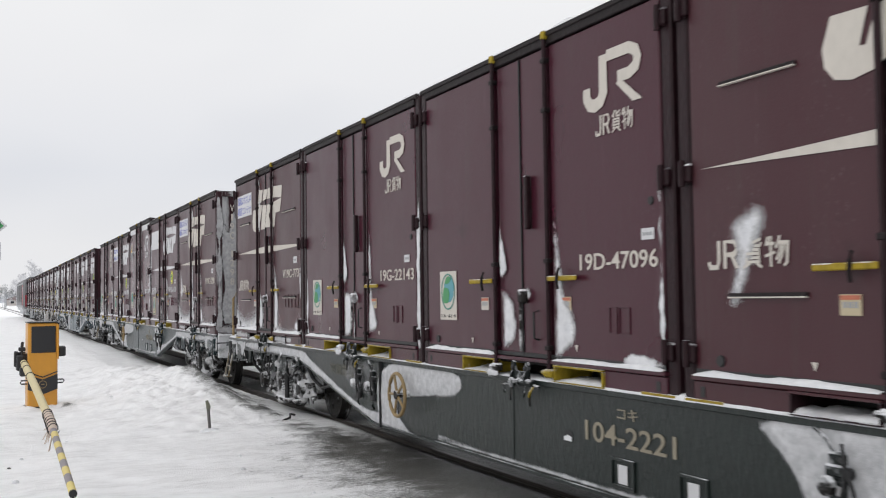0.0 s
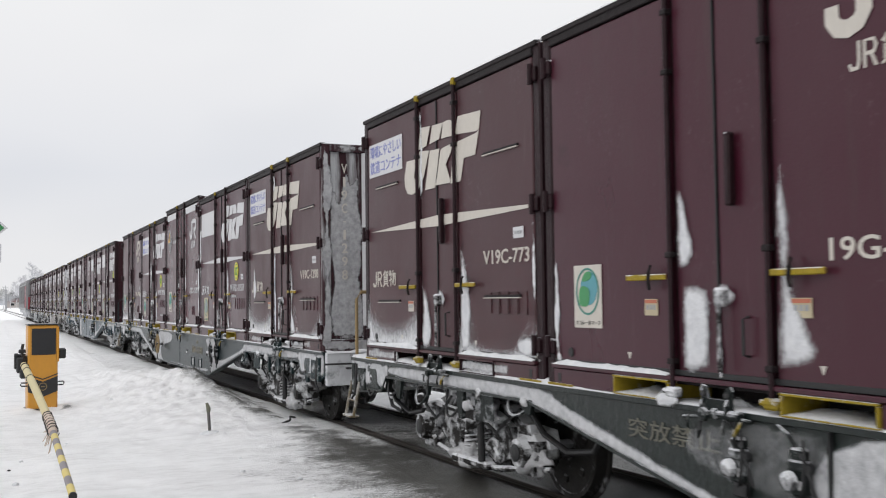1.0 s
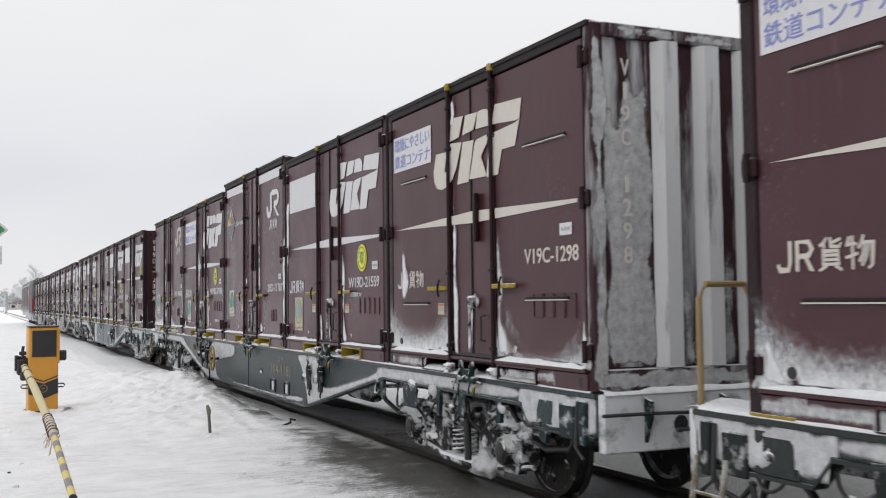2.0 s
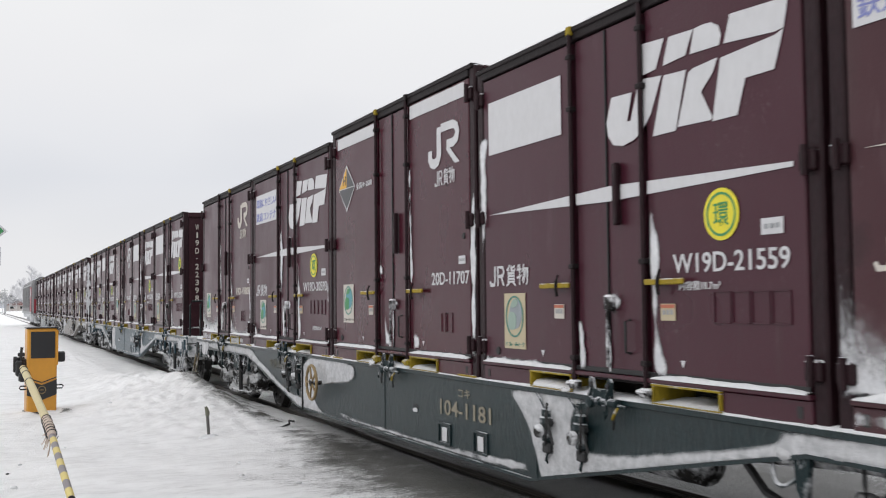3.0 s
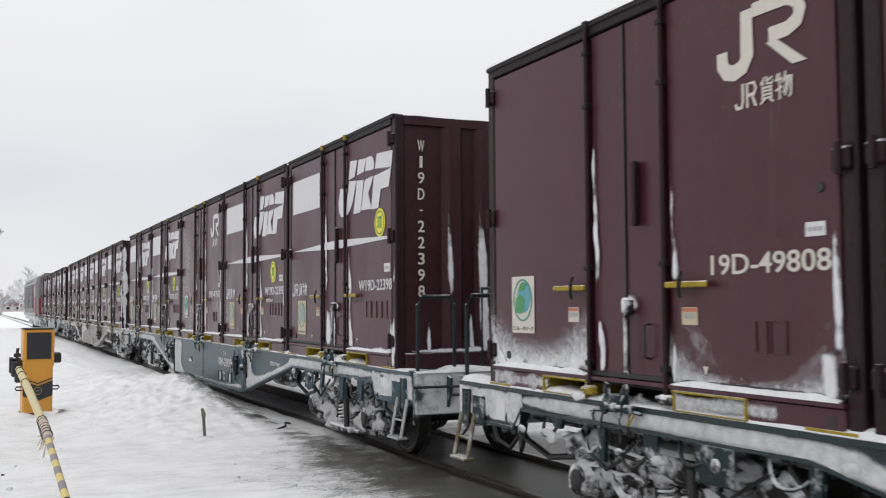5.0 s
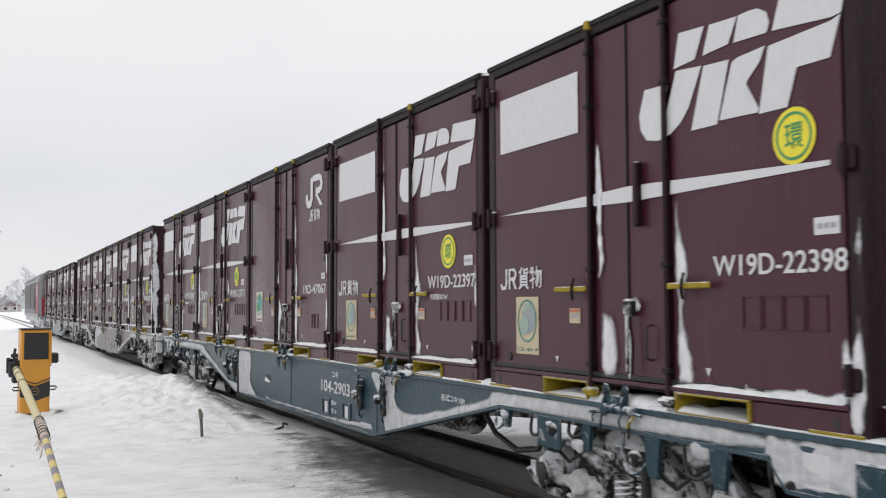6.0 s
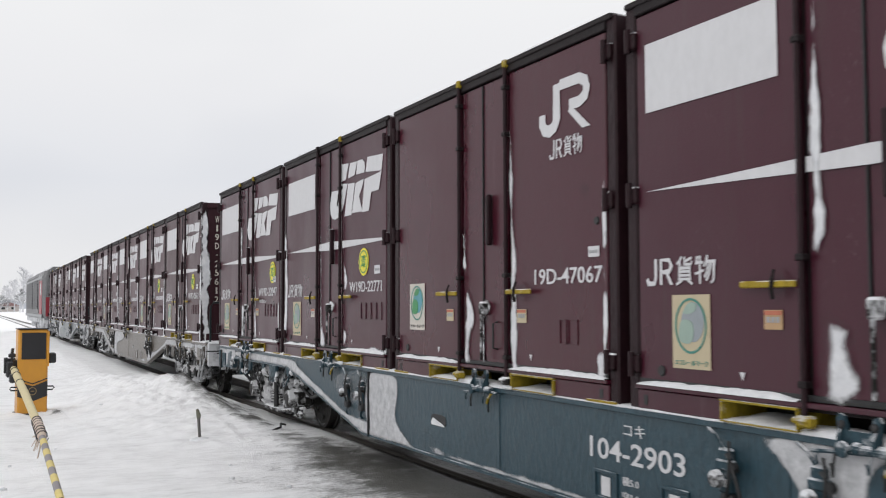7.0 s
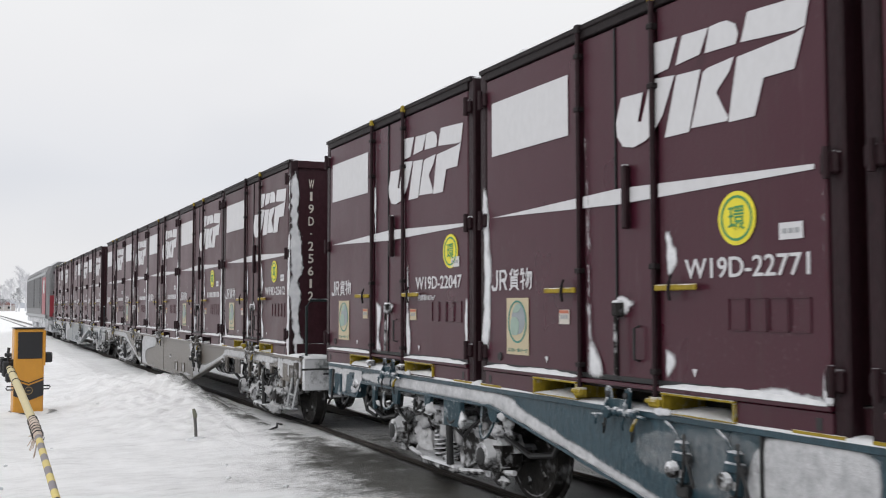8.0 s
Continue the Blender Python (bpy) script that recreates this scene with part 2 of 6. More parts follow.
# ---- mesh helpers ----
class Mesh:
    """Gathers vertices and faces of one part."""

    def __init__(self):
        self.v, self.f, self.cover = [], [], None

    def add(self, verts, faces):
        o = len(self.v)
        self.v += [tuple(p) for p in verts]
        self.f += [tuple(i + o for i in f) for f in faces]
        return self

    def box(self, a, b, c=0.006):
        """A box from corner a to corner b with edges chamfered by c."""
        lo, hi = [min(p, q) for p, q in zip(a, b)], [max(p, q) for p, q in zip(a, b)]
        c = min(c, *[(h - s) * 0.45 for s, h in zip(lo, hi)])
        bm = bmesh.new()
        bmesh.ops.create_cube(bm, size=1.0)
        for w in bm.verts:
            w.co = Vector([s + (k + 0.5) * (h - s) for k, s, h in zip(w.co, lo, hi)])
        if c > 0.0005:
            bmesh.ops.bevel(bm, geom=bm.edges[:], offset=c, segments=1, affect="EDGES", profile=0.5)
        bm.verts.index_update()
        self.add([w.co[:] for w in bm.verts], [[w.index for w in f.verts] for f in bm.faces])
        bm.free()
        return self

    def prism(self, outline, axis, lo, hi):
        """A flat outline pushed through along an axis: outline points are the other two coordinates in order."""
        n = len(outline)
        def place(p, k):
            q = list(p)
            q.insert(axis, k)
            return q
        verts = [place(p, lo) for p in outline] + [place(p, hi) for p in outline]
        faces = [list(range(n)), list(range(2 * n - 1, n - 1, -1))] + [[i, n + i, n + (i + 1) % n, (i + 1) % n] for i in range(n)]
        return self.add(verts, faces)

    def tube(self, path, radius, seg=8, closed=False):
        """A round bar along a path; radius may be a list."""
        pts = [Vector(p) for p in path]
        rad = radius if isinstance(radius, (list, tuple)) else [radius] * len(pts)
        verts, faces = [], []
        for i, p in enumerate(pts):
            if closed:
                d = pts[(i + 1) % len(pts)] - pts[i - 1]
            else:
                d = pts[min(i + 1, len(pts) - 1)] - pts[max(i - 1, 0)]
            d.normalize()
            side = d.cross(Vector((0, 0, 1)) if abs(d.z) < 0.9 else Vector((1, 0, 0))).normalized()
            up = side.cross(d)
            verts += [p + rad[i] * (math.cos(a) * side + math.sin(a) * up) for a in (2 * math.pi * k / seg for k in range(seg))]
        m = len(pts)
        for i in range(m if closed else m - 1):
            j = (i + 1) % m
            faces += [[i * seg + k, i * seg + (k + 1) % seg, j * seg + (k + 1) % seg, j * seg + k] for k in range(seg)]
        if not closed:
            faces += [list(range(seg - 1, -1, -1)), [(m - 1) * seg + k for k in range(seg)]]
        return self.add(verts, faces)

    def lathe(self, profile, axis_at, seg=24, axis=0):
        """Turns (along, radius) pairs round an axis through axis_at."""
        verts, faces = [], []
        for a, r in profile:
            for k in range(seg):
                w = 2 * math.pi * k / seg
                q = [r * math.cos(w), r * math.sin(w)]
                q.insert(axis, a)
                verts.append([q[i] + axis_at[i] for i in range(3)])
        for i in range(len(profile) - 1):
            faces += [[i * seg + k, i * seg + (k + 1) % seg, (i + 1) * seg + (k + 1) % seg, (i + 1) * seg + k] for k in range(seg)]
        faces += [list(range(seg)), [(len(profile) - 1) * seg + k for k in range(seg - 1, -1, -1)]]
        return self.add(verts, faces)

    def data(self, name, material, smooth=False):
        me = bpy.data.meshes.new(name)
        me.from_pydata(self.v, [], self.f)
        if self.cover is not None:
            me.attributes.new("cover", "FLOAT", "POINT").data.foreach_set("value", np.array(self.cover, dtype=np.float32))
        bm = bmesh.new()
        bm.from_mesh(me)
        bmesh.ops.recalc_face_normals(bm, faces=bm.faces[:])
        bm.to_mesh(me)
        bm.free()
        me.materials.append(material)
        if smooth:
            me.polygons.foreach_set("use_smooth", [True] * len(me.polygons))
        return me


def part(name, mesh, material, parent, label="", smooth=False, at=None):
    ob = new(name, mesh if isinstance(mesh, bpy.types.Mesh) else mesh.data(name, material, smooth))
    ob.parent = parent
    if at is not None:
        ob.matrix_basis = at
    return tagged(ob, label)


def thing(name, m, label, category, group="", kind=""):
    ob = new(name)
    ob.empty_display_size = 0.2
    ob.matrix_basis = m
    return tagged(ob, label, category, group, kind)


def side_poly(mesh, outline, out, thick=0.002):
    """An outline in (u, z) of a container's or wagon's flank, laid on it as a thin raised film."""
    return mesh.prism([(-u, z) for u, z in outline], 0, -out - thick, -out)


def inside(poly, u, z):
    """Signed distance of (u, z) into a polygon."""
    best, odd = 9.0, False
    for (a, b), (c, d) in zip(poly, poly[1:] + poly[:1]):
        if (b > z) != (d > z) and u < a + (z - b) / (d - b) * (c - a):
            odd = not odd
        t = max(0.0, min(1.0, ((u - a) * (c - a) + (z - b) * (d - b)) / max(1e-9, (c - a) ** 2 + (d - b) ** 2)))
        best = min(best, math.hypot(u - a - t * (c - a), z - b - t * (d - b)))
    return best if odd else -best


def rounded(poly):
    """The outline with its corners cut twice."""
    for _ in range(2):
        poly = [q for (a, b), (c, d) in zip(poly, poly[1:] + poly[:1]) for q in ((0.78 * a + 0.22 * c, 0.78 * b + 0.22 * d), (0.22 * a + 0.78 * c, 0.22 * b + 0.78 * d))]
    return poly


def snow_film(poly, out, cell=0.035, soft=0.07, bulge=0.02, seed=0.0, wobble=0.035, cut=True):
    """A sheet of blown snow over an outline in (u, z): thick in the middle, thinning to grains at the edges."""
    m, ids, poly = Mesh(), {}, rounded(poly) if cut else list(poly)
    m.cover = []
    u0, u1 = min(p[0] for p in poly) - 0.03, max(p[0] for p in poly) + 0.03
    z0, z1 = min(p[1] for p in poly) - 0.03, max(p[1] for p in poly) + 0.03
    nu, nz = max(2, int((u1 - u0) / cell) + 1), max(2, int((z1 - z0) / cell) + 1)
    depth = {}
    for i in range(nu + 1):
        for j in range(nz + 1):
            u, z = u0 + (u1 - u0) * i / nu, z0 + (z1 - z0) * j / nz
            wob = wobble * (noise.noise((u * 5 + seed, z * 3, seed)) + 0.45 * noise.noise((u * 17, z * 13, seed)))
            depth[i, j] = (u, z, inside(poly, u, z) + wob)
    soft = max(0.03, min(soft, 1.05 * max(d for _, _, d in depth.values())))
    def vid(i, j):
        if (i, j) not in ids:
            u, z, d = depth[i, j]
            c = max(0.0, min(1.0, d / soft))
            ids[i, j] = len(m.v)
            m.v.append((-out - bulge * c * (0.6 + 0.5 * noise.noise((u * 9, z * 6, seed + 3))), -u, z))
            m.cover.append(c)
        return ids[i, j]
    for i in range(nu):
        for j in range(nz):
            if max(depth[i, j][2], depth[i + 1, j][2], depth[i, j + 1][2], depth[i + 1, j + 1][2]) > 0:
                m.f.append((vid(i, j), vid(i + 1, j), vid(i + 1, j + 1), vid(i, j + 1)))
    return m


LETTERS = {}


def text_mesh(words, height, width=None):
    """Built-in font as a thin mesh, its capitals so high and, if given, the line so wide; it starts at the origin."""
    cu = bpy.data.curves.new("line", "FONT")
    cu.body, cu.size, cu.extrude, cu.resolution_u = words, 1.0, 0.002, 3
    cu.offset = 0.009 if words.isascii() else 0.006
    ob = bpy.data.objects.new("line", cu)
    scene.collection.objects.link(ob)
    dg = bpy.context.evaluated_depsgraph_get()
    me = bpy.data.meshes.new_from_object(ob.evaluated_get(dg))
    bpy.data.objects.remove(ob)
    bpy.data.curves.remove(cu)
    co = np.empty(len(me.vertices) * 3, dtype=np.float32)
    me.vertices.foreach_get("co", co)
    co = co.reshape(-1, 3)
    lo, hi = co.min(0), co.max(0)
    co[:, 1] = (co[:, 1] - lo[1]) / (hi[1] - lo[1]) * height
    co[:, 0] = (co[:, 0] - lo[0]) * ((width / (hi[0] - lo[0])) if width else height / (hi[1] - lo[1]))
    me.vertices.foreach_set("co", co.ravel())
    me.update()
    return me


def letters(name, words, u, z, height, width, material, parent, out=0.004, label=""):
    """Writing on a flank: u grows to the right of the reader, z up."""
    me = text_mesh(words, height, width)
    me.materials.append(material)
    return part(name, me, material, parent, label, at=Matrix(((0, 0, -1, -out), (-1, 0, 0, -u), (0, 1, 0, z), (0, 0, 0, 1))))


# ---- containers ----
FLANK = 3.693          # the near flank of the containers
LONG, WIDE = 3.715, 2.45


def ribbon(mesh, path, width, out, thick=0.002):
    """A painted band of constant width along a path in (u, z)."""
    left, right = [], []
    for i, p in enumerate(path):
        a, b = Vector(path[max(i - 1, 0)]), Vector(path[min(i + 1, len(path) - 1)])
        d = (b - a).normalized()
        k = 1.0
        if 0 < i < len(path) - 1:
            e = (Vector(p) - a).normalized()
            k = 1.0 / max(0.55, abs(d.dot(e)))
        n = Vector((-d.y, d.x)) * (width / 2 * k)
        left.append(Vector(p) + n)
        right.append(Vector(p) - n)
    if tuple(path[0]) != tuple(path[-1]):
        return side_poly(mesh, left + right[::-1], out, thick)
    for i in range(len(path) - 1):
        side_poly(mesh, [left[i], left[i + 1], right[i + 1], right[i]], out, thick)
    return mesh


def rect(u0, z0, u1, z1):
    return [(u0, z0), (u1, z0), (u1, z1), (u0, z1)]


def disc(u, z, r, n=28, squash=1.0):
    return [(u + r * squash * math.cos(2 * math.pi * k / n), z + r * math.sin(2 * math.pi * k / n)) for k in range(n)]


EMBLEM = [
    [(0.085, 0.33), (0.31, 0.323), (0.255, 0.15), (0.292, 0.145), (0.39, 0.385), (0.615, 0.365), (0.50, 0.15), (0.42, 0.07), (0.33, 0.022), (0.205, 0.0), (0.10, 0.02), (0.04, 0.087), (0.027, 0.18)],
    [(0.42, 0.60), (0.645, 0.585), (0.56, 0.415), (0.37, 0.40)],
    [(0.69, 0.58), (0.915, 0.57), (0.84, 0.435), (0.63, 0.42)],
    [(0.635, 0.36), (0.845, 0.35), (0.74, 0.012), (0.52, 0.012)],
    [(0.925, 0.57), (1.0, 0.575), (1.07, 0.57), (1.135, 0.535), (1.156, 0.475), (1.135, 0.425), (0.885, 0.432)],
    [(0.868, 0.33), (0.91, 0.345), (1.12, 0.36), (1.08, 0.285), (0.985, 0.205), (0.976, 0.19), (1.068, 0.04), (1.055, 0.022), (0.76, 0.03)],
    [(1.23, 0.575), (1.665, 0.55), (1.63, 0.40), (1.57, 0.392), (1.175, 0.425)],
    [(1.145, 0.352), (1.57, 0.376), (1.628, 0.395), (1.555, 0.20), (1.34, 0.20), (1.27, 0.012), (1.068, 0.012)],
]


def emblem(box, u, z, material, scale=1.0):
    for shape in EMBLEM:
        part("emblem_stroke", side_poly(Mesh(), [(u + scale * a, z + b) for a, b in shape], 0.0045), material, box)


def monogram(box, u, z, material):
    m = Mesh()
    ribbon(m, [(u + 0.04, z + 0.17), (u + 0.04, z + 0.10), (u + 0.075, z + 0.055), (u + 0.135, z + 0.04), (u + 0.20, z + 0.06), (u + 0.235, z + 0.11), (u + 0.235, z + 0.36)], 0.085, 0.0045)
    ribbon(m, [(u + 0.28, z + 0.345), (u + 0.53, z + 0.345), (u + 0.60, z + 0.315), (u + 0.62, z + 0.265), (u + 0.60, z + 0.215), (u + 0.53, z + 0.185), (u + 0.40, z + 0.185)], 0.075, 0.0045)
    side_poly(m, [(u + 0.38, z + 0.147), (u + 0.46, z + 0.147), (u + 0.66, z), (u + 0.56, z)], 0.0045)
    return part("emblem", m, material, box)


def owner_mark(box, u, z, w, h, material):
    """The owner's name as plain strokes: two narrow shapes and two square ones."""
    k = w / 4.4
    def put(m):
        part("mark_stroke", m, material, box)
    put(ribbon(Mesh(), [(u + 0.1 * k, z + 0.25 * h), (u + 0.2 * k, z + 0.06 * h), (u + 0.6 * k, z + 0.06 * h), (u + 0.7 * k, z + 0.3 * h), (u + 0.7 * k, z + h)], 0.17 * k, 0.0045))
    put(ribbon(Mesh(), [(u + 1.05 * k, z), (u + 1.05 * k, z + 0.95 * h), (u + 1.6 * k, z + 0.93 * h), (u + 1.75 * k, z + 0.7 * h), (u + 1.6 * k, z + 0.5 * h), (u + 1.15 * k, z + 0.48 * h)], 0.17 * k, 0.0045))
    put(side_poly(Mesh(), [(u + 1.35 * k, z + 0.48 * h), (u + 1.52 * k, z + 0.48 * h), (u + 1.85 * k, z), (u + 1.65 * k, z)], 0.0060))
    lines = [[(2.42, 1.02), (2.30, 0.88), (2.10, 0.76)], [(2.30, 0.86), (2.30, 0.68)], [(3.05, 0.96), (2.62, 0.84)], [(2.58, 1.02), (2.60, 0.74), (2.98, 0.72), (3.06, 0.84)],
             [(2.27, 0.16), (2.27, 0.60), (2.93, 0.60), (2.93, 0.16)], [(2.27, 0.47), (2.93, 0.47)], [(2.27, 0.33), (2.93, 0.33)], [(2.20, 0.19), (3.0, 0.19)], [(2.45, 0.15), (2.08, 0.0)], [(2.78, 0.15), (3.08, 0.0)],
             [(3.42, 1.0), (3.30, 0.70)], [(3.30, 0.77), (3.76, 0.77)], [(3.55, 1.02), (3.55, 0.0)], [(3.26, 0.36), (3.78, 0.48)],
             [(4.02, 1.02), (3.94, 0.78), (3.80, 0.62)], [(3.92, 0.80), (4.40, 0.80), (4.36, 0.12), (4.20, 0.03)], [(4.08, 0.78), (3.98, 0.42), (3.82, 0.22)], [(4.24, 0.78), (4.12, 0.36), (3.94, 0.10)]]
    for i, line in enumerate(lines):
        put(ribbon(Mesh(), [(u + a * k, z + b * h) for a, b in line], 0.085 * k + 0.003, 0.0045 + 0.0007 * (i % 3)))


def eco_sticker(box, u, z, w, h, faded):
    s = part("sticker", side_poly(Mesh(), rect(u, z, u + w, z + h), 0.0045), STICKER if faded else CREAM, box, "cream sticker with a teal round sign")
    cx, cz = u + w * 0.5, z + h * 0.58
    squash = 0.40 * w / (0.36 * h)
    oval = disc(cx, cz, h * 0.36, 30, squash)
    part("ring", ribbon(Mesh(), oval + [oval[0]], 0.013, 0.0085), TEAL, s)
    part("globe", side_poly(Mesh(), disc(cx + 0.05 * w, cz + 0.05 * h, h * 0.27, 26, squash), 0.0070), PALE_BLUE if faded else FRESH_BLUE, s)
    part("patch", side_poly(Mesh(), rounded([(cx - 0.33 * w, cz - 0.23 * h), (cx + 0.06 * w, cz - 0.25 * h), (cx + 0.10 * w, cz + 0.06 * h), (cx - 0.28 * w, cz + 0.10 * h)]), 0.0095), TEAL_PALE if faded else GREEN, s)
    part("patch", side_poly(Mesh(), rounded([(cx - 0.24 * w, cz + 0.15 * h), (cx + 0.10 * w, cz + 0.17 * h), (cx + 0.20 * w, cz + 0.29 * h), (cx - 0.05 * w, cz + 0.33 * h)]), 0.0095), TEAL_PALE if faded else GREEN, s)
    letters("caption", "エコレールマーク", u + 0.06 * w, z + 0.045 * h, 0.075 * h, 0.88 * w, TEAL if faded else GATE_DARK, s, 0.0075)


TEAL_PALE = plain("pale_teal_print", (0.27, 0.36, 0.31), 0.55)


def round_sign(box, u, z):
    s = part("round_sign", side_poly(Mesh(), disc(u, z, 0.145, 36), 0.0045), LEMON, box, "lemon yellow round sign with a green character")
    ring = disc(u, z, 0.115, 36)
    m = Mesh()
    ribbon(m, ring + [ring[0]], 0.014, 0.0075)
    part("ring", m, GREEN, s)
    letters("character", "環", u - 0.062, z - 0.065, 0.13, 0.124, GREEN, s, 0.0078)


def small_plate(box, u, z, w=0.16, h=0.085, material=None):
    s = part("plate", side_poly(Mesh(), rect(u, z, u + w, z + h), 0.0045), material or WHITE, box)
    if material is not None:
        part("header_bar", side_poly(Mesh(), rect(u + 0.04 * w, z + 0.74 * h, u + 0.96 * w, z + 0.95 * h), 0.0075), RED_PRINT, s)
    m = Mesh()
    for i in range(3):
        side_poly(m, rect(u + w * (0.15 + 0.26 * i), z + 0.35 * h, u + w * (0.33 + 0.26 * i), z + 0.65 * h), 0.0075)
    part("bar", m, GALV, s)


def end_wall(box, y, high, material, outward):
    """A pressed end wall: a recessed sheet with broad upright ribs proud of it."""
    part("end_wall", Mesh().box((0.10, y - outward * 0.03, 0.16), (WIDE - 0.10, y, high - 0.10), 0.002), material, box)
    part("end_sill", Mesh().box((0.09, y - outward * 0.03, 0.0), (WIDE - 0.09, y + outward * 0.06, 0.15)), material, box)
    part("end_header", Mesh().box((0.09, y - outward * 0.03, high - 0.10), (WIDE - 0.09, y + outward * 0.035, high - 0.005)), material, box)
    ribs = 5
    step = (WIDE - 0.66) / ribs
    for i in range(ribs):
        a = 0.50 + i * step
        d = outward * 0.075
        part("end_rib", Mesh().prism([(a, y), (a + 0.16 * step, y + d), (a + 0.50 * step, y + d), (a + 0.66 * step, y)], 2, 0.152, high - 0.102), RIB_SNOW if material is END_PAINT[0] else material, box)


def number_bars(box, u, z, w, material):
    m = Mesh()
    for i in range(9):
        side_poly(m, rect(u + w * i / 9, z, u + w * (i + 0.62) / 9, z + 0.085), 0.0045)
    part("number", m, material, box, "painted number too far off to read")


def container(rear, kind, number, tone=0, tall=False, slogan=False, sign=False, eco="", snowy=1.0, end=1, end_text="", panel=True, du=0.0, snow=None, group="", label="", extra=()):
    """One 12-foot container. u runs from its rear corner along the flank, z from its base."""
    hi = 2.6 if tall else 2.5
    box = thing("freight_container", pose(FLANK, rear, 1.0), label, "freight container", group)
    red, ink = MAROON[tone], (CREAM if kind == "vent" or not sign and tone != 1 and kind == "mono" and number[:3] in ("19D", "19G", "#19") else WHITE)
    rng = random.Random(number)
    part("body", Mesh().box((0.035, -LONG + 0.03, 0.10), (WIDE - 0.01, -0.03, hi - 0.035)), DARK_RAIL, box)
    part("roof", Mesh().box((0.02, -LONG + 0.02, hi - 0.033), (WIDE - 0.02, -0.02, hi - 0.006)).box((0.25, -LONG + 0.2, hi - 0.004), (WIDE - 0.25, -0.2, hi + 0.012)), SNOW_SOLID, box, "roof under a thin crust of snow")
    end_wall(box, -LONG + 0.020, hi, END_PAINT[end], -1)
    end_wall(box, -0.020, hi, END_PAINT[1], 1)
    for x in (0.0, WIDE - 0.10):
        for y in (-LONG, -0.10):
            part("corner_post", Mesh().box((x, y, 0.0), (x + 0.10, y + 0.10, hi), 0.012), END_PAINT[0] if end == 0 and y < -1 else POST, box)
    crust, q = Mesh(), rng.random() * 9
    for i in range(38):
        u = 0.03 + (LONG - 0.06) * i / 37
        h = 0.002 + 0.030 * max(0.0, noise.noise((u * 2.1, q, 1.0)) + 0.45 * noise.noise((u * 9, q, 4.0)) - 0.05)
        crust.v += [(-0.026, -u, hi + 0.004), (-0.018, -u, hi + 0.006 + h), (0.03, -u, hi + 0.007 + h), (0.09, -u, hi + 0.002)]
    crust.f = [(4 * i + r, 4 * i + r + 1, 4 * i + r + 5, 4 * i + r + 4) for i in range(37) for r in range(3)]
    part("rail_snow", crust, SNOW_SOLID, box, smooth=True)
    for x0 in (-0.012, WIDE - 0.06):
        part("top_rail", Mesh().box((x0, -LONG + 0.1, hi - 0.085), (x0 + 0.07, -0.1, hi)).box((x0 - 0.012, -LONG + 0.02, hi - 0.03), (x0 + 0.06, -0.02, hi + 0.006)), DARK_RAIL, box)
    # doors of the near flank
    top = hi - 0.095
    for name, a, b, lift in (("left_door", 0.115, 1.455, 0.0), ("centre_door", 1.50, 1.862, -0.006), ("centre_door", 1.872, 2.265, -0.006), ("right_door", 2.31, 3.60, 0.0)):
        part(name, Mesh().box((0.0 - lift, -b, 0.155), (0.05, -a, top), 0.008), red, box)
    part("seal", Mesh().box((-0.006, -1.873, 0.16), (0.03, -1.861, top - 0.01), 0.001), BLACK, box)
    part("far_doors", Mesh().box((WIDE - 0.05, -3.6, 0.155), (WIDE, -0.115, top), 0.008), red, box)
    part("sill", Mesh().box((-0.03, -3.62, 0.125), (0.05, -0.10, 0.152), 0.004), red, box)
    for a, b in ((0.10, 0.86), (2.96, 3.615)):
        part("bottom_beam", Mesh().box((-0.01, -b, 0.004), (0.05, -a, 0.122), 0.006), red, box)
        part("bottom_beam", Mesh().box((WIDE - 0.05, -b, 0.004), (WIDE, -a, 0.122), 0.006), red, box)
        m = Mesh()
        m.prism([(-a - 0.10, 0.03), (-a - 0.06, 0.03), (-a - 0.06, 0.09), (-a - 0.10, 0.09)] if a < 1 else [(-b + 0.06, 0.03), (-b + 0.10, 0.03), (-b + 0.10, 0.09), (-b + 0.06, 0.09)], 0, -0.0125, -0.0102)
        # thin black patch on the beam, painting the slot's dark inside
        part("slot", m, BLACK, box)
    part("floor_beam", Mesh().box((0.30, -2.96, 0.004), (WIDE - 0.30, -0.86, 0.10), 0.006), DARK_RAIL, box)
    hue = 0.9 if kind == "vent" or tone == 3 else 0.75 * rng.random()
    for a, b in ((0.86, 1.43), (2.34, 2.96)):
        p = part("fork_pocket", Mesh().box((-0.032, -b, 0.108), (0.30, -a, 0.123), 0.003), WORN_YELLOW if hue < 0.82 else red, box, "fork pocket edged in worn yellow")
        for e in (a, b - 0.016):
            part("pocket_leg", Mesh().box((-0.028, -e - 0.016, 0.012), (0.30, -e, 0.107), 0.003), WORN_YELLOW if hue < 0.82 else POST, p)
        part("pocket_floor", Mesh().box((-0.030, -b, 0.002), (0.30, -a, 0.011), 0.002), WORN_YELLOW if hue < 0.6 else POST, p)
        # added black sheet, stands in for the shade deep in the pocket
        part("pocket_back", Mesh().box((0.285, -b + 0.017, 0.012), (0.297, -a - 0.017, 0.107), 0.001), BLACK, p)
        m, cols = Mesh(), 13
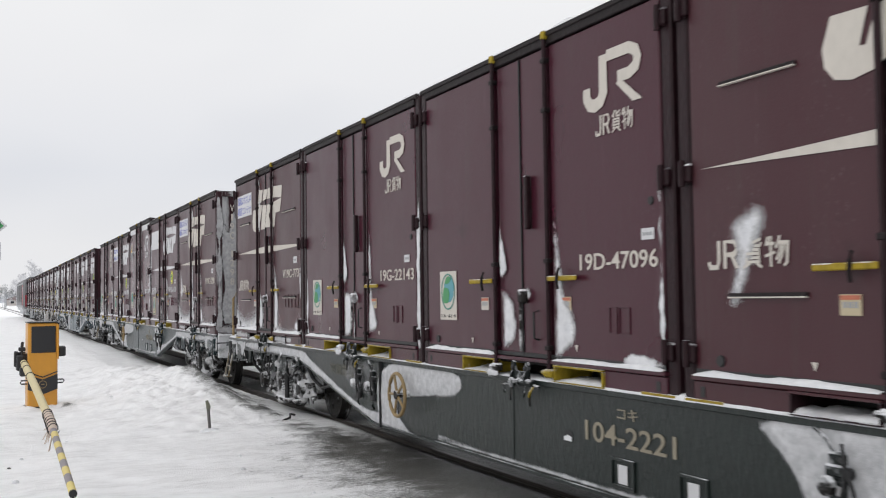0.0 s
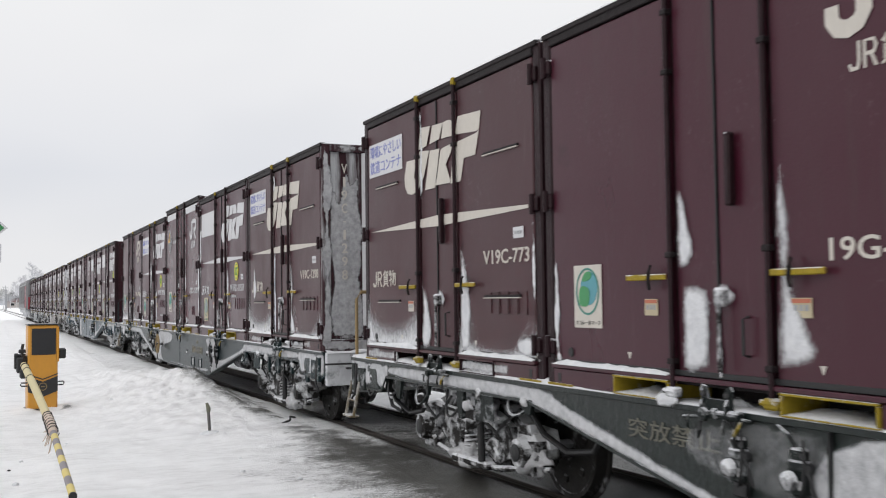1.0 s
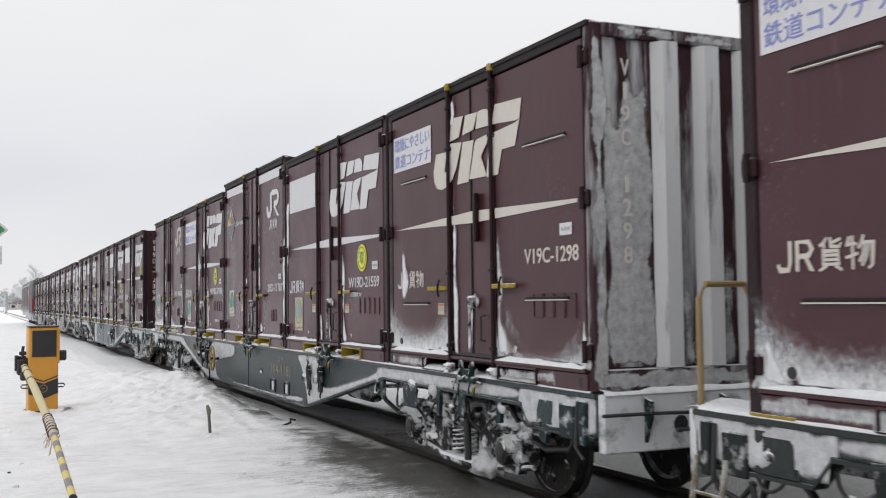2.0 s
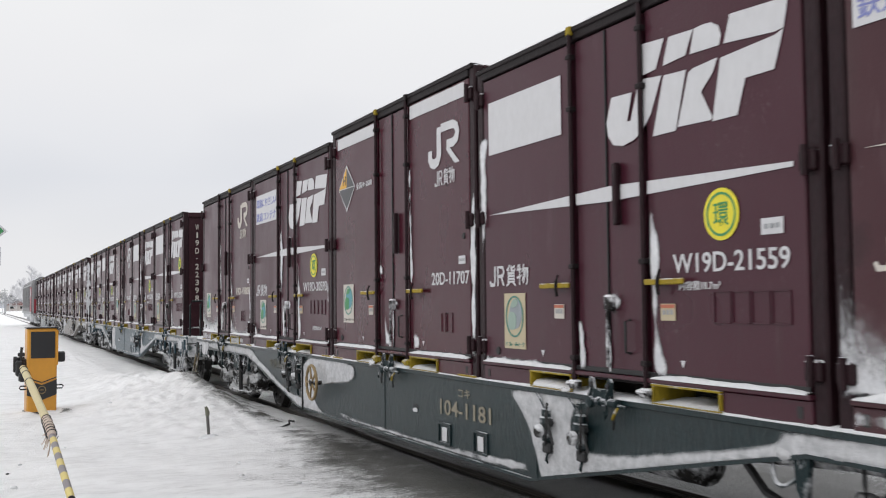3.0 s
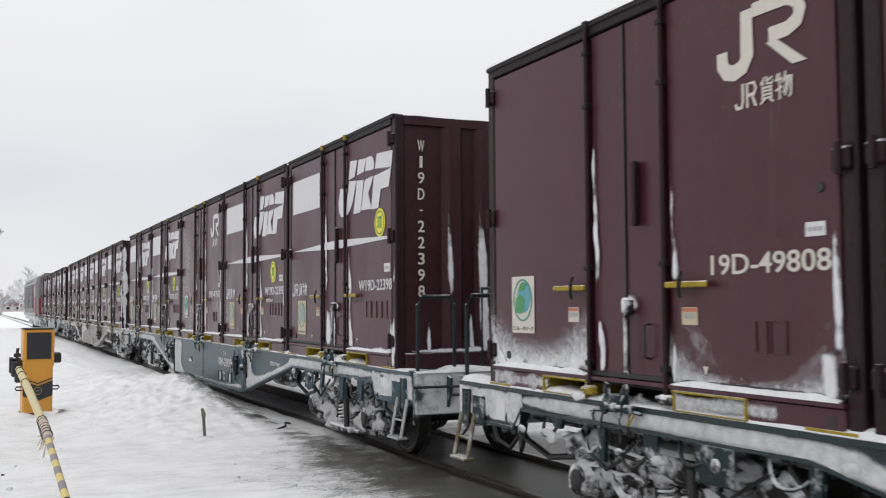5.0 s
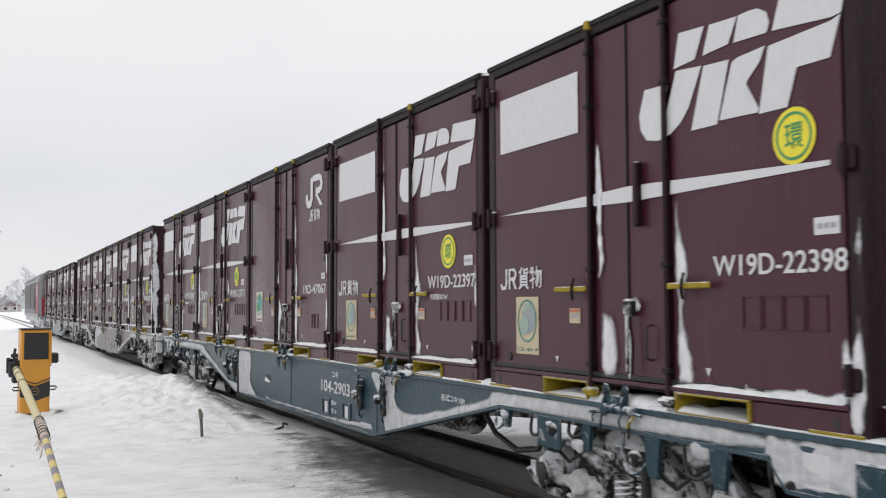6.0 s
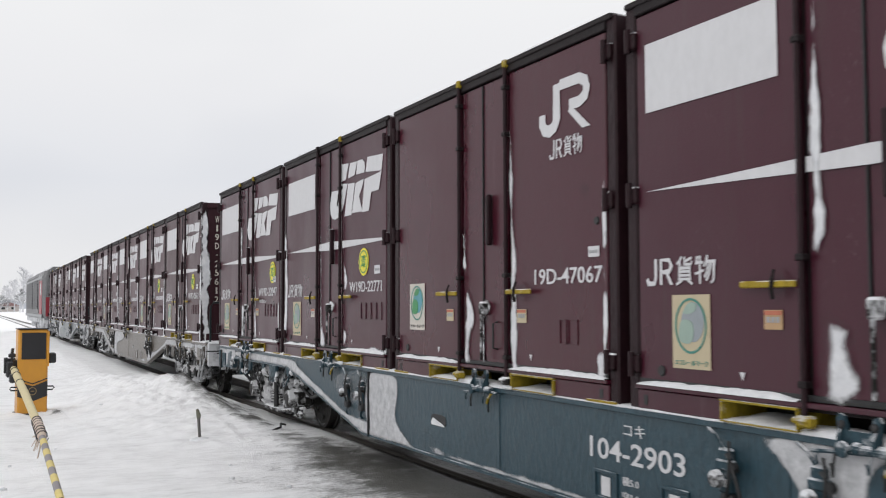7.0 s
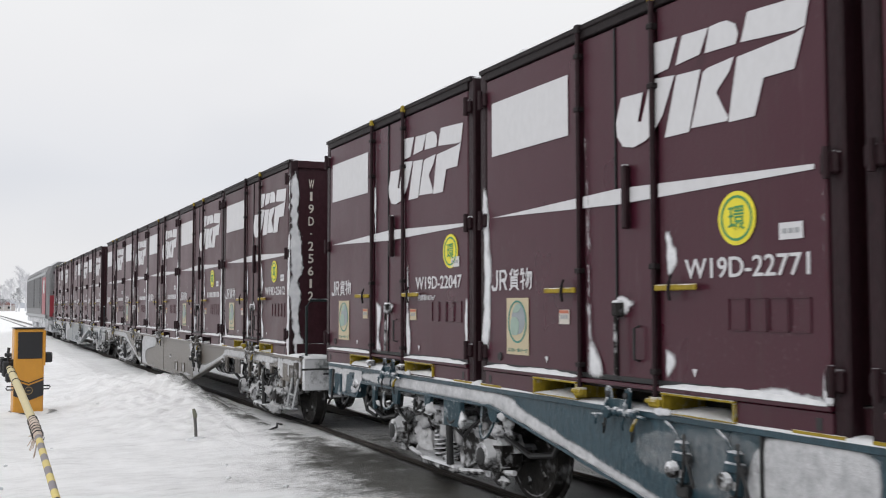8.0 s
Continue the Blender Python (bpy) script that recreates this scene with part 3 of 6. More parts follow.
        for i in range(cols):
            y = -b + 0.018 + (b - a - 0.036) * i / (cols - 1)
            h = 0.014 + 0.055 * max(0.0, math.sin(math.pi * (i / (cols - 1)) ** 1.6)) * (0.6 + 0.6 * noise.noise((rear + a, i * 0.35, 2.0)))
            m.v += [(-0.026, y, 0.0115), (0.03, y, 0.012 + 0.3 * h), (0.14, y, 0.012 + 0.8 * h), (0.28, y, 0.0115 + 0.5 * h)]
        m.f = [(4 * i + r, 4 * i + r + 1, 4 * i + r + 5, 4 * i + r + 4) for i in range(cols - 1) for r in range(3)]
        part("pocket_snow", m, SNOW_SOLID, p, smooth=True)
    part("gasket", Mesh().box((-0.004, -3.6, 0.156), (0.01, -0.115, 0.188), 0.002), BLACK, box)
    if rng.random() < 0.75:
        part("deck_drift", snow_film([(1.45, 0.01), (1.9, 0.01), (2.32, 0.01), (2.30, 0.05), (2.15, 0.04), (1.6, 0.04), (1.47, 0.06)], -0.10, cell=0.04, soft=0.03, bulge=0.03, seed=rear), SNOW, box, smooth=True)
    for a in (0.02, 3.36):
        if rng.random() < 0.6:
            part("foot_mark", Mesh().box((-0.014, -a - 0.33, 0.001), (0.01, -a, 0.018), 0.002), YELLOW, box)
    # lock rods with their caps, guides and keepers
    for u in (1.478, 2.288):
        rod = part("lock_rod", Mesh().tube([(-0.028, -u, 0.07), (-0.028, -u, hi - 0.03)], 0.017, 8), POST, box)
        for z in (0.22, 0.84, 1.92, hi - 0.22):
            part("rod_guide", Mesh().box((-0.050, -u - 0.028, z), (0.004, -u + 0.028, z + 0.035), 0.006), DARK_RAIL, rod)
        part("rod_cap", Mesh().box((-0.045, -u - 0.026, hi - 0.05), (0.02, -u + 0.026, hi + 0.014), 0.008), WORN_YELLOW if rng.random() < 0.6 else DARK_RAIL, rod)
        part("keeper", Mesh().box((-0.06, -u - 0.06, 0.03), (0.0, -u + 0.04, 0.09), 0.012).tube([(-0.05, -u - 0.05, 0.065), (-0.05, -u + 0.055, 0.065)], 0.016), WORN_YELLOW if rng.random() < 0.5 else STEEL, rod)
    for a, b in ((1.06, 1.455), (2.32, 2.69)):
        h = part("door_handle", Mesh().box((-0.055, -b, 0.712), (-0.035, -a, 0.748), 0.006), YELLOW, box, "yellow door handle")
        c = a + 0.24 if a < 2 else a + 0.14
        part("pivot", Mesh().tube([(-0.05, -c, 0.655), (-0.06, -c, 0.70), (-0.062, -c - 0.01, 0.76), (-0.04, -c, 0.80)], 0.011, 6), DARK_RAIL, h)
        part("bracket", Mesh().box((-0.045, -c - 0.05, 0.722), (0.0, -c + 0.04, 0.738), 0.004), DARK_RAIL, h)
    part("latch", Mesh().box((-0.05, -2.03, 1.10), (0.0, -1.985, 1.50), 0.01), POST, box)
    part("lock", Mesh().box((-0.06, -1.96, 0.555), (0.0, -1.88, 0.66), 0.015).tube([(-0.05, -1.92, 0.56), (-0.055, -1.925, 0.20)], 0.012), STEEL, box)
    part("grip", Mesh().tube([(-0.0, -2.10, 0.50), (-0.04, -2.10, 0.49), (-0.04, -2.10, 0.30), (0.0, -2.10, 0.29)], 0.009, 6), BLACK, box)
    for a in (0.075, 3.64):
        for z in (0.27, 1.30, hi - 0.24):
            m = Mesh().box((-0.035, -a - 0.055, z - 0.055), (0.01, -a + 0.055, z + 0.055), 0.012)
            m.tube([(-0.04, -a, z - 0.075), (-0.04, -a, z + 0.075)], 0.02, 8)
            part("hinge", m, POST, box)
    if kind == "mono":
        part("peephole", Mesh().lathe([(-0.010, 0.024), (0.004, 0.030)], (0, -3.49, 1.18), 14), BLACK, box)
    part("peephole", Mesh().lathe([(-0.012, 0.030), (0.004, 0.034)], (0, -0.33, 0.24), 14), BLACK, box)
    racks = [(2.90 + 0.15 * i, 0.49, 3.04 + 0.15 * i, 0.665) for i in range(4)] if kind != "mono" else [(3.02, 0.36, 3.11, 0.53), (3.13, 0.36, 3.25, 0.53)]
    for a, b, c, d in racks:
        m = Mesh()
        for q in ((a, b, a + 0.008, d), (c - 0.008, b, c, d), (a, b, c, b + 0.008), (a, d - 0.005, c, d)):
            m.box((-0.008, -q[2], q[1]), (0.003, -q[0], q[3]), 0.001)
        part("card_rack", m, red, box)
    for u in (1.02, 2.62):
        part("jack_mark", side_poly(Mesh(), [(u - 0.022, 0.27), (u + 0.022, 0.27), (u, 0.225)], 0.0045), ink, box)
    # marks
    if kind == "mono":
        monogram(box, 2.77 + du, 1.82, ink)
        owner_mark(box, 2.90 + du, 1.655, 0.42, 0.135, ink)
        if number[:1] == "#":
            number_bars(box, 2.70, 0.775, 0.85, ink)
        else:
            letters("number", number, 2.68 if not tall else 2.82, 0.775, 0.112, 0.87 if not tall else 0.77, ink, box, label="painted container number")
        small_plate(box, 3.39 + du, 0.945, 0.13, 0.07)
        if eco:
            eco_sticker(box, 0.385, 0.41, 0.335, 0.42, eco == "faded")
    else:
        at = 1.10 if kind == "vent" else 1.86 + du
        emblem(box, at, 1.60, ink)
        m = Mesh()
        for a, b in ((0.21, 1.455), (1.50, 2.265), (2.31, 3.53)):
            def band(u):
                return (1.31 + 0.052 * (u - 0.21) / 1.69, 1.312 - 0.05 * (u - 0.21) / 1.69) if u < 1.9 else (1.362 - 0.052 * (u - 1.9) / 1.63, 1.262 + 0.022 * (u - 1.9) / 1.63)
            ks = [a + (b - a) * i / 6 for i in range(7)]
            side_poly(m, [(u, band(u)[1]) for u in ks] + [(u, band(u)[0]) for u in reversed(ks)], 0.0045)
        part("stripe", m, ink, box)
        owner_mark(box, 0.19 if kind == "wide" else 0.24, 0.745, 0.62, 0.155, ink)
        w = 0.90 if kind == "vent" else 1.11
        low, high = (1.88, 2.22) if kind == "vent" else (1.79, 2.21)
        left = 0.17 if kind == "vent" else 0.21
        if panel:
            p = part("panel", side_poly(Mesh(), rect(left, low, left + w, high), 0.0045), WHITE, box)
        if slogan:
            letters("slogan", "環境にやさしい", left + 0.03, (low + high) / 2 + 0.02, 0.13, w - 0.06, BLUE, p, 0.0075)
            letters("slogan", "鉄道コンテナ", left + 0.03, low + 0.03, 0.13, w - 0.06, BLUE, p, 0.0075)
        if number[:1] == "#":
            number_bars(box, 2.62 if kind == "wide" else 2.79, 0.78 if kind == "wide" else 0.885, 0.92 if kind == "wide" else 0.75, ink)
        else:
            letters("number", number, 2.545 + du if kind == "wide" else 2.775, 0.775 if kind == "wide" else 0.885, 0.113, 0.945 if kind == "wide" else 0.755, ink, box, label="painted container number")
        small_plate(box, 3.29 + du if kind == "wide" else 3.29, 0.955 if kind == "wide" else 1.07)
        if kind == "vent":
            for a, b, z in ((0.38, 0.95, 1.76), (2.80, 3.38, 1.78), (0.42, 0.99, 0.60), (2.80, 3.40, 0.63)):
                part("vent_slot", Mesh().box((-0.016, -b, z - 0.012), (0.004, -a, z + 0.012), 0.004), DARK_RAIL, box)
                # cream bar paints the highlight on the metal slot's lower edge
                part("slot_lip", Mesh().box((-0.024, -b, z - 0.016), (0.0, -a, z - 0.008), 0.002), CREAM, box)
        if sign:
            round_sign(box, *((2.98 + du, 1.09) if sign is True else sign))
            if number in ("W19D-22397", "W19D-22047", "W19D-21559", "W19D-30593"):
                letters("capacity", "内容積18.7m³", *((2.60 + du, 0.675) if number != "W19D-30593" else (2.98, 0.30)), 0.055, 0.36, ink, box)
        if eco:
            eco_sticker(box, 0.44, 0.265, 0.33, 0.42, eco == "faded")
    small_plate(box, 1.19, 0.50, 0.13, 0.10, STICKER if rng.random() < 0.4 else PALE_ORANGE if rng.random() < 0.5 else CREAM)
    if rng.random() < 0.6:
        small_plate(box, 2.42, 0.50, 0.14, 0.10, STICKER)
    for item in extra:
        item(box)
    if end_text:
        for i, ch in enumerate(end_text):
            me = text_mesh(ch, 0.012 if ch == "-" else 0.115, 0.07 if ch not in "1-" else 0.03)
            me.materials.append(CREAM)
            dx = 0.0 if ch not in "1-" else 0.02
            part("end_number", me, CREAM, box, at=Matrix(((1, 0, 0, 0.235 + dx), (0, 0, -1, -LONG - 0.006), (0, 1, 0, hi - 0.36 - 0.16 * i + (0.05 if ch == "-" else 0)), (0, 0, 0, 1))))
    # snow blown against the rods and lying on the sill
    k = 0.75 + 0.5 * rng.random()
    streaks, veils = [], []
    for u, w in ((1.52, 0.15), (2.33, 0.15)) if snow is None else ():
        h = (0.75 + 0.55 * rng.random()) * snowy
        w *= (0.8 + 0.6 * rng.random())
        a, b, c, d = (rng.uniform(0.55, 1.0) for _ in range(4))
        cut = rng.uniform(0.5, 0.8)
        streaks.append([(u, 0.15), (u + w * 0.9, 0.16), (u + w * 1.15 * a, 0.26), (u + w * 1.1, 0.38), (u + w * 0.62 * b, 0.50), (u + w * 0.7 * a, 0.60), (u + w * 0.3, cut), (u, cut)])
        streaks.append([(u, cut - 0.02), (u + w * 0.35, cut), (u + w * c, cut + 0.18), (u + w * 0.62 * d, h + 0.1), (u + w * 0.30, h + 0.3), (u + w * 0.10, h + 0.55), (u, h + 0.6)])
        if rng.random() < 0.5:
            streaks.append([(u, h + 0.65), (u + w * 0.35, h + 0.7), (u + w * 0.25, 2.0), (u + w * 0.15, 2.2), (u, 2.25)])
        veils.append([(u - 0.02, 0.14), (u + w * 2.2, 0.14), (u + w * 1.9, 0.5), (u + w * 1.5, 1.0), (u + 0.1, h + 0.7), (u - 0.02, h + 0.7)])
    streaks.append([(1.86, 0.55), (1.95, 0.54), (2.05, 0.61), (1.95, 0.70), (1.86, 0.68)])
    streaks.append([(1.865, 0.16), (1.885, 0.16), (1.885, 0.55), (1.865, 0.55)])
    for u, profile in snow or ():
        streaks.append([(u, z) for z, w in profile] + [(u + w, z) for z, w in reversed(profile)])
    if snow is None and rng.random() < 0.6 * snowy:
        streaks.append([(0.12, 0.15), (0.40, 0.15), (0.27, 0.24), (0.19, 0.45), (0.16, 0.9), (0.12, 1.2 * k)])
    if snow is None and rng.random() < 0.75 * snowy:
        streaks.append([(3.615, 0.12), (3.615, 0.36), (3.57, 0.30), (3.50, 0.20), (3.2, 0.17), (3.2, 0.12)])
        streaks.append([(3.575, 0.42), (3.61, 0.42), (3.61, 1.25 * k), (3.585, 1.25 * k)])
    veils.append([(0.12, 0.13), (1.45, 0.13), (1.40, 0.42), (0.9, 0.28), (0.4, 0.34), (0.12, 0.6)])
    veils.append([(2.32, 0.13), (3.6, 0.13), (3.6, 0.75), (3.3, 0.3), (2.7, 0.26), (2.32, 0.5)])
    if snowy > 1.0:
        veils += [[(0.12, 0.13), (1.45, 0.13), (1.42, 0.75), (1.1, 0.42), (0.7, 0.36), (0.3, 0.5), (0.12, 0.8)], [(2.32, 0.13), (3.6, 0.13), (3.6, 0.9), (3.3, 0.34), (2.9, 0.30), (2.6, 0.62), (2.32, 0.9)]]
    for poly in streaks:
        part("snow_streak", snow_film(poly, 0.003, cell=0.022, soft=0.15, bulge=0.016, seed=rng.random() * 50, wobble=0.034), SNOW, box, smooth=True)
    if snowy > 1.1:
        for left, right in ((0.04, 1.46), (2.30, 3.66)):
            film = snow_film(rect(left, 0.155, right, 0.95), 0.0024, cell=0.035, soft=0.03, bulge=0.004, seed=rng.random() * 50, wobble=0.05, cut=False)
            mid, half = 0.5 * (left + right), 0.5 * (right - left)
            film.cover = [min(c, 1.0, (0.62 if left < 1 else 0.5) * math.exp(-(max(0.0, z - 0.15) / ((0.20 if left < 1 else 0.07) + 0.26 * (abs(-y - mid) / half) ** 2.5)) ** 1.4)) for c, (x, y, z) in zip(film.cover, film.v)]
            part("snow_dusting", film, SNOW, box, smooth=True)
            film = snow_film(rect(left + 0.05, 0.005, min(right, left + 0.9), 0.12), 0.0124, cell=0.035, soft=0.02, bulge=0.003, seed=rng.random() * 50, cut=False)
            film.cover = [0.42 * c for c in film.cover]
            part("snow_dusting", film, SNOW, box, smooth=True)
    for poly in veils if snowy > 1.0 else ():
        film = snow_film(poly, 0.0012, cell=0.05, soft=0.30, bulge=0.001, seed=rng.random() * 50)
        film.cover = [0.30 * c for c in film.cover]
        part("frost_veil", film, SNOW, box, smooth=True)
    for a, b in ((0.12, 1.43), (2.34, 3.60)):
        if rng.random() < 0.9:
            m, n, q = Mesh(), int((b - a) / 0.05), rng.random() * 9
            for i in range(n + 1):
                u, e = a + (b - a) * i / n, min(1.0, i / 3, (n - i) / 3)
                h = 0.004 + e * (0.009 + 0.014 * snowy * max(0.0, 0.55 + noise.noise((u * 2.3, q, 0.0)) + 0.5 * noise.noise((u * 11, q, 2.0))))
                m.v += [(-0.036, -u, 0.150), (-0.034, -u, 0.152 + 0.6 * h), (-0.018, -u, 0.154 + h), (0.0, -u, 0.158 + h * 1.15)]
            m.f = [(4 * i + r, 4 * i + r + 1, 4 * i + r + 5, 4 * i + r + 4) for i in range(n) for r in range(3)]
            part("sill_snow", m, SNOW_SOLID, box, smooth=True)
    if rng.random() < 0.3:
        part("post_snow", snow_film([(3.62, 0.0), (3.71, 0.0), (3.71, 1.5), (3.66, 1.6), (3.62, 1.2)], 0.002, soft=0.03, seed=rear), SNOW, box, smooth=True)
    return box


def height_diamond(box):
    s = part("diamond_sign", side_poly(Mesh(), [(0.51, 2.16), (0.78, 1.90), (0.51, 1.64), (0.24, 1.90)], 0.0045), WHITE, box, "diamond sign, orange above and black below")
    for shape, mat in (([(0.51, 2.13), (0.51, 1.905), (0.26, 1.905)], LEMON_O), ([(0.51, 2.13), (0.76, 1.905), (0.51, 1.905)], GATE_DARK), ([(0.26, 1.895), (0.51, 1.895), (0.51, 1.67)], GATE_DARK), ([(0.51, 1.895), (0.76, 1.895), (0.51, 1.67)], GATE_DARK)):
        part("field", side_poly(Mesh(), shape, 0.0075), mat, s)
    letters("letter", "H", 0.40, 1.94, 0.10, 0.085, GATE_DARK, s, 0.0105)
    letters("height", "全高H=2600", 0.81, 1.85, 0.075, 0.49, WHITE, box)
    for a, b in ((0.21, 1.40), (2.34, 3.53)):
        part("white_band", side_poly(Mesh(), rect(a, 2.36, b, 2.485), 0.0045), WHITE, box)


def snow_smear(box):
    film = snow_film([(0.36, 0.52), (0.52, 0.50), (0.62, 0.7), (0.76, 1.0), (0.74, 1.08), (0.60, 1.12), (0.42, 1.06), (0.36, 0.95), (0.42, 0.78)], 0.006, soft=0.15, bulge=0.004, seed=4.0)
    film.cover = [0.72 * c for c in film.cover]
    part("snow_smear", film, SNOW, box, smooth=True)


FROST = snow_shade("grey_frost", True, (0.22, 0.215, 0.225), (0.50, 0.505, 0.515), ragged=0.9)


def on_end(box, name, outline, material, full, soft, lift=0.004, seed=1.0, wobble=0.05, cut=True):
    """Snow caught on the end wall, its outline in (across, up)."""
    m = snow_film(outline, 0.0, cell=0.03, soft=soft, bulge=0.006, seed=seed, wobble=wobble, cut=cut)
    m.cover = [full * c for c in m.cover]
    m.v = [(-y, -LONG + 0.020 + x - lift, z) for x, y, z in m.v]
    part(name, m, material, box, smooth=True)


def end_crust(box):
    on_end(box, "frost_crust", [(0.10, 0.15), (0.30, 0.15), (0.50, 0.15), (0.50, 1.0), (0.50, 1.98), (0.44, 2.10), (0.36, 2.02), (0.30, 2.22), (0.20, 1.80), (0.14, 1.95), (0.10, 1.85)], FROST, 0.85, 0.05, cut=False)
    on_end(box, "frost_crust", [(0.0, 0.02), (0.10, 0.02), (0.10, 1.9), (0.06, 2.3), (0.05, 2.48), (0.0, 2.48)], FROST, 0.85, 0.03, 0.024, 2.0, cut=False)
    on_end(box, "frost_crust", [(0.0, 0.01), (WIDE, 0.01), (WIDE, 0.14), (0.0, 0.14)], FROST, 0.95, 0.03, 0.064, cut=False)
    on_end(box, "frost_crust", [(0.30, 2.40), (WIDE, 2.40), (WIDE, 2.49), (0.10, 2.49)], FROST, 0.8, 0.03, 0.042, 5.0, cut=False)
    for i in range(4):
        a = 0.74 + 0.358 * i
        on_end(box, "frost_crust", [(a - 0.06, 0.15), (a + 0.14, 0.15), (a + 0.10, 0.7 + 0.2 * i), (a + 0.02, 1.2 + 0.2 * i), (a - 0.06, 0.6)], FROST, 0.8, 0.10, 0.004, 3.0 + i)


def end_streaks(box):
    for x, w, h, base in ((0.30, 0.05, 0.50, 0.15), (0.52, 0.10, 1.55, 0.70), (0.76, 0.07, 0.55, 0.15), (0.86, 0.16, 1.75, 0.15), (1.12, 0.12, 1.2, 0.15), (1.40, 0.10, 0.95, 0.15), (1.72, 0.14, 1.4, 0.15), (2.05, 0.10, 0.8, 0.15)):
        on_end(box, "snow_streak", [(x, base), (x + w, base), (x + 0.8 * w, 0.5 * (base + h)), (x + 0.35 * w, h), (x, h)], SNOW, 0.9, 0.05, 0.080, x, 0.02)
    on_end(box, "snow_streak", [(0.12, 0.15), (1.2, 0.15), (1.9, 0.15), (1.9, 0.23), (0.9, 0.21), (0.12, 0.19)], SNOW, 0.9, 0.04, 0.080, 2.0, 0.02)
    part("edge_snow", snow_film([(3.60, 0.02), (3.712, 0.02), (3.712, 0.62), (3.69, 1.1), (3.67, 0.7), (3.62, 0.35)], 0.004, cell=0.025, soft=0.05, seed=9.0, wobble=0.04), SNOW, box, smooth=True)


RED_PRINT = plain("faded_red_print", (0.45, 0.14, 0.08), 0.6)
def corner_snow(box):
    part("corner_snow", snow_film([(3.57, 0.02), (3.715, 0.02), (3.715, 2.35), (3.66, 2.3), (3.63, 1.7), (3.65, 1.2), (3.60, 0.7)], 0.004, cell=0.03, soft=0.06, seed=7.0, wobble=0.06), SNOW, box, smooth=True)
    m = snow_film([(-0.02, 0.02), (0.22, 0.02), (0.14, 0.6), (0.18, 1.2), (0.10, 1.9), (0.12, 2.4), (-0.02, 2.4)], 0.0, cell=0.03, soft=0.07, bulge=0.012, seed=3.0, wobble=0.07)
    m.v = [(-y, -LONG + x - 0.004, z) for x, y, z in m.v]
    part("corner_snow", m, SNOW, box, smooth=True)


LEMON_O = plain("amber_print", (0.66, 0.36, 0.04), 0.5)
MONO, VENT, WIDE_MARK = "maroon steel container with a cream monogram on a flat wagon", "weathered maroon ventilated container with cream stripe, snow in its seams", "maroon container with white panel, emblem and stripe on a flat wagon"
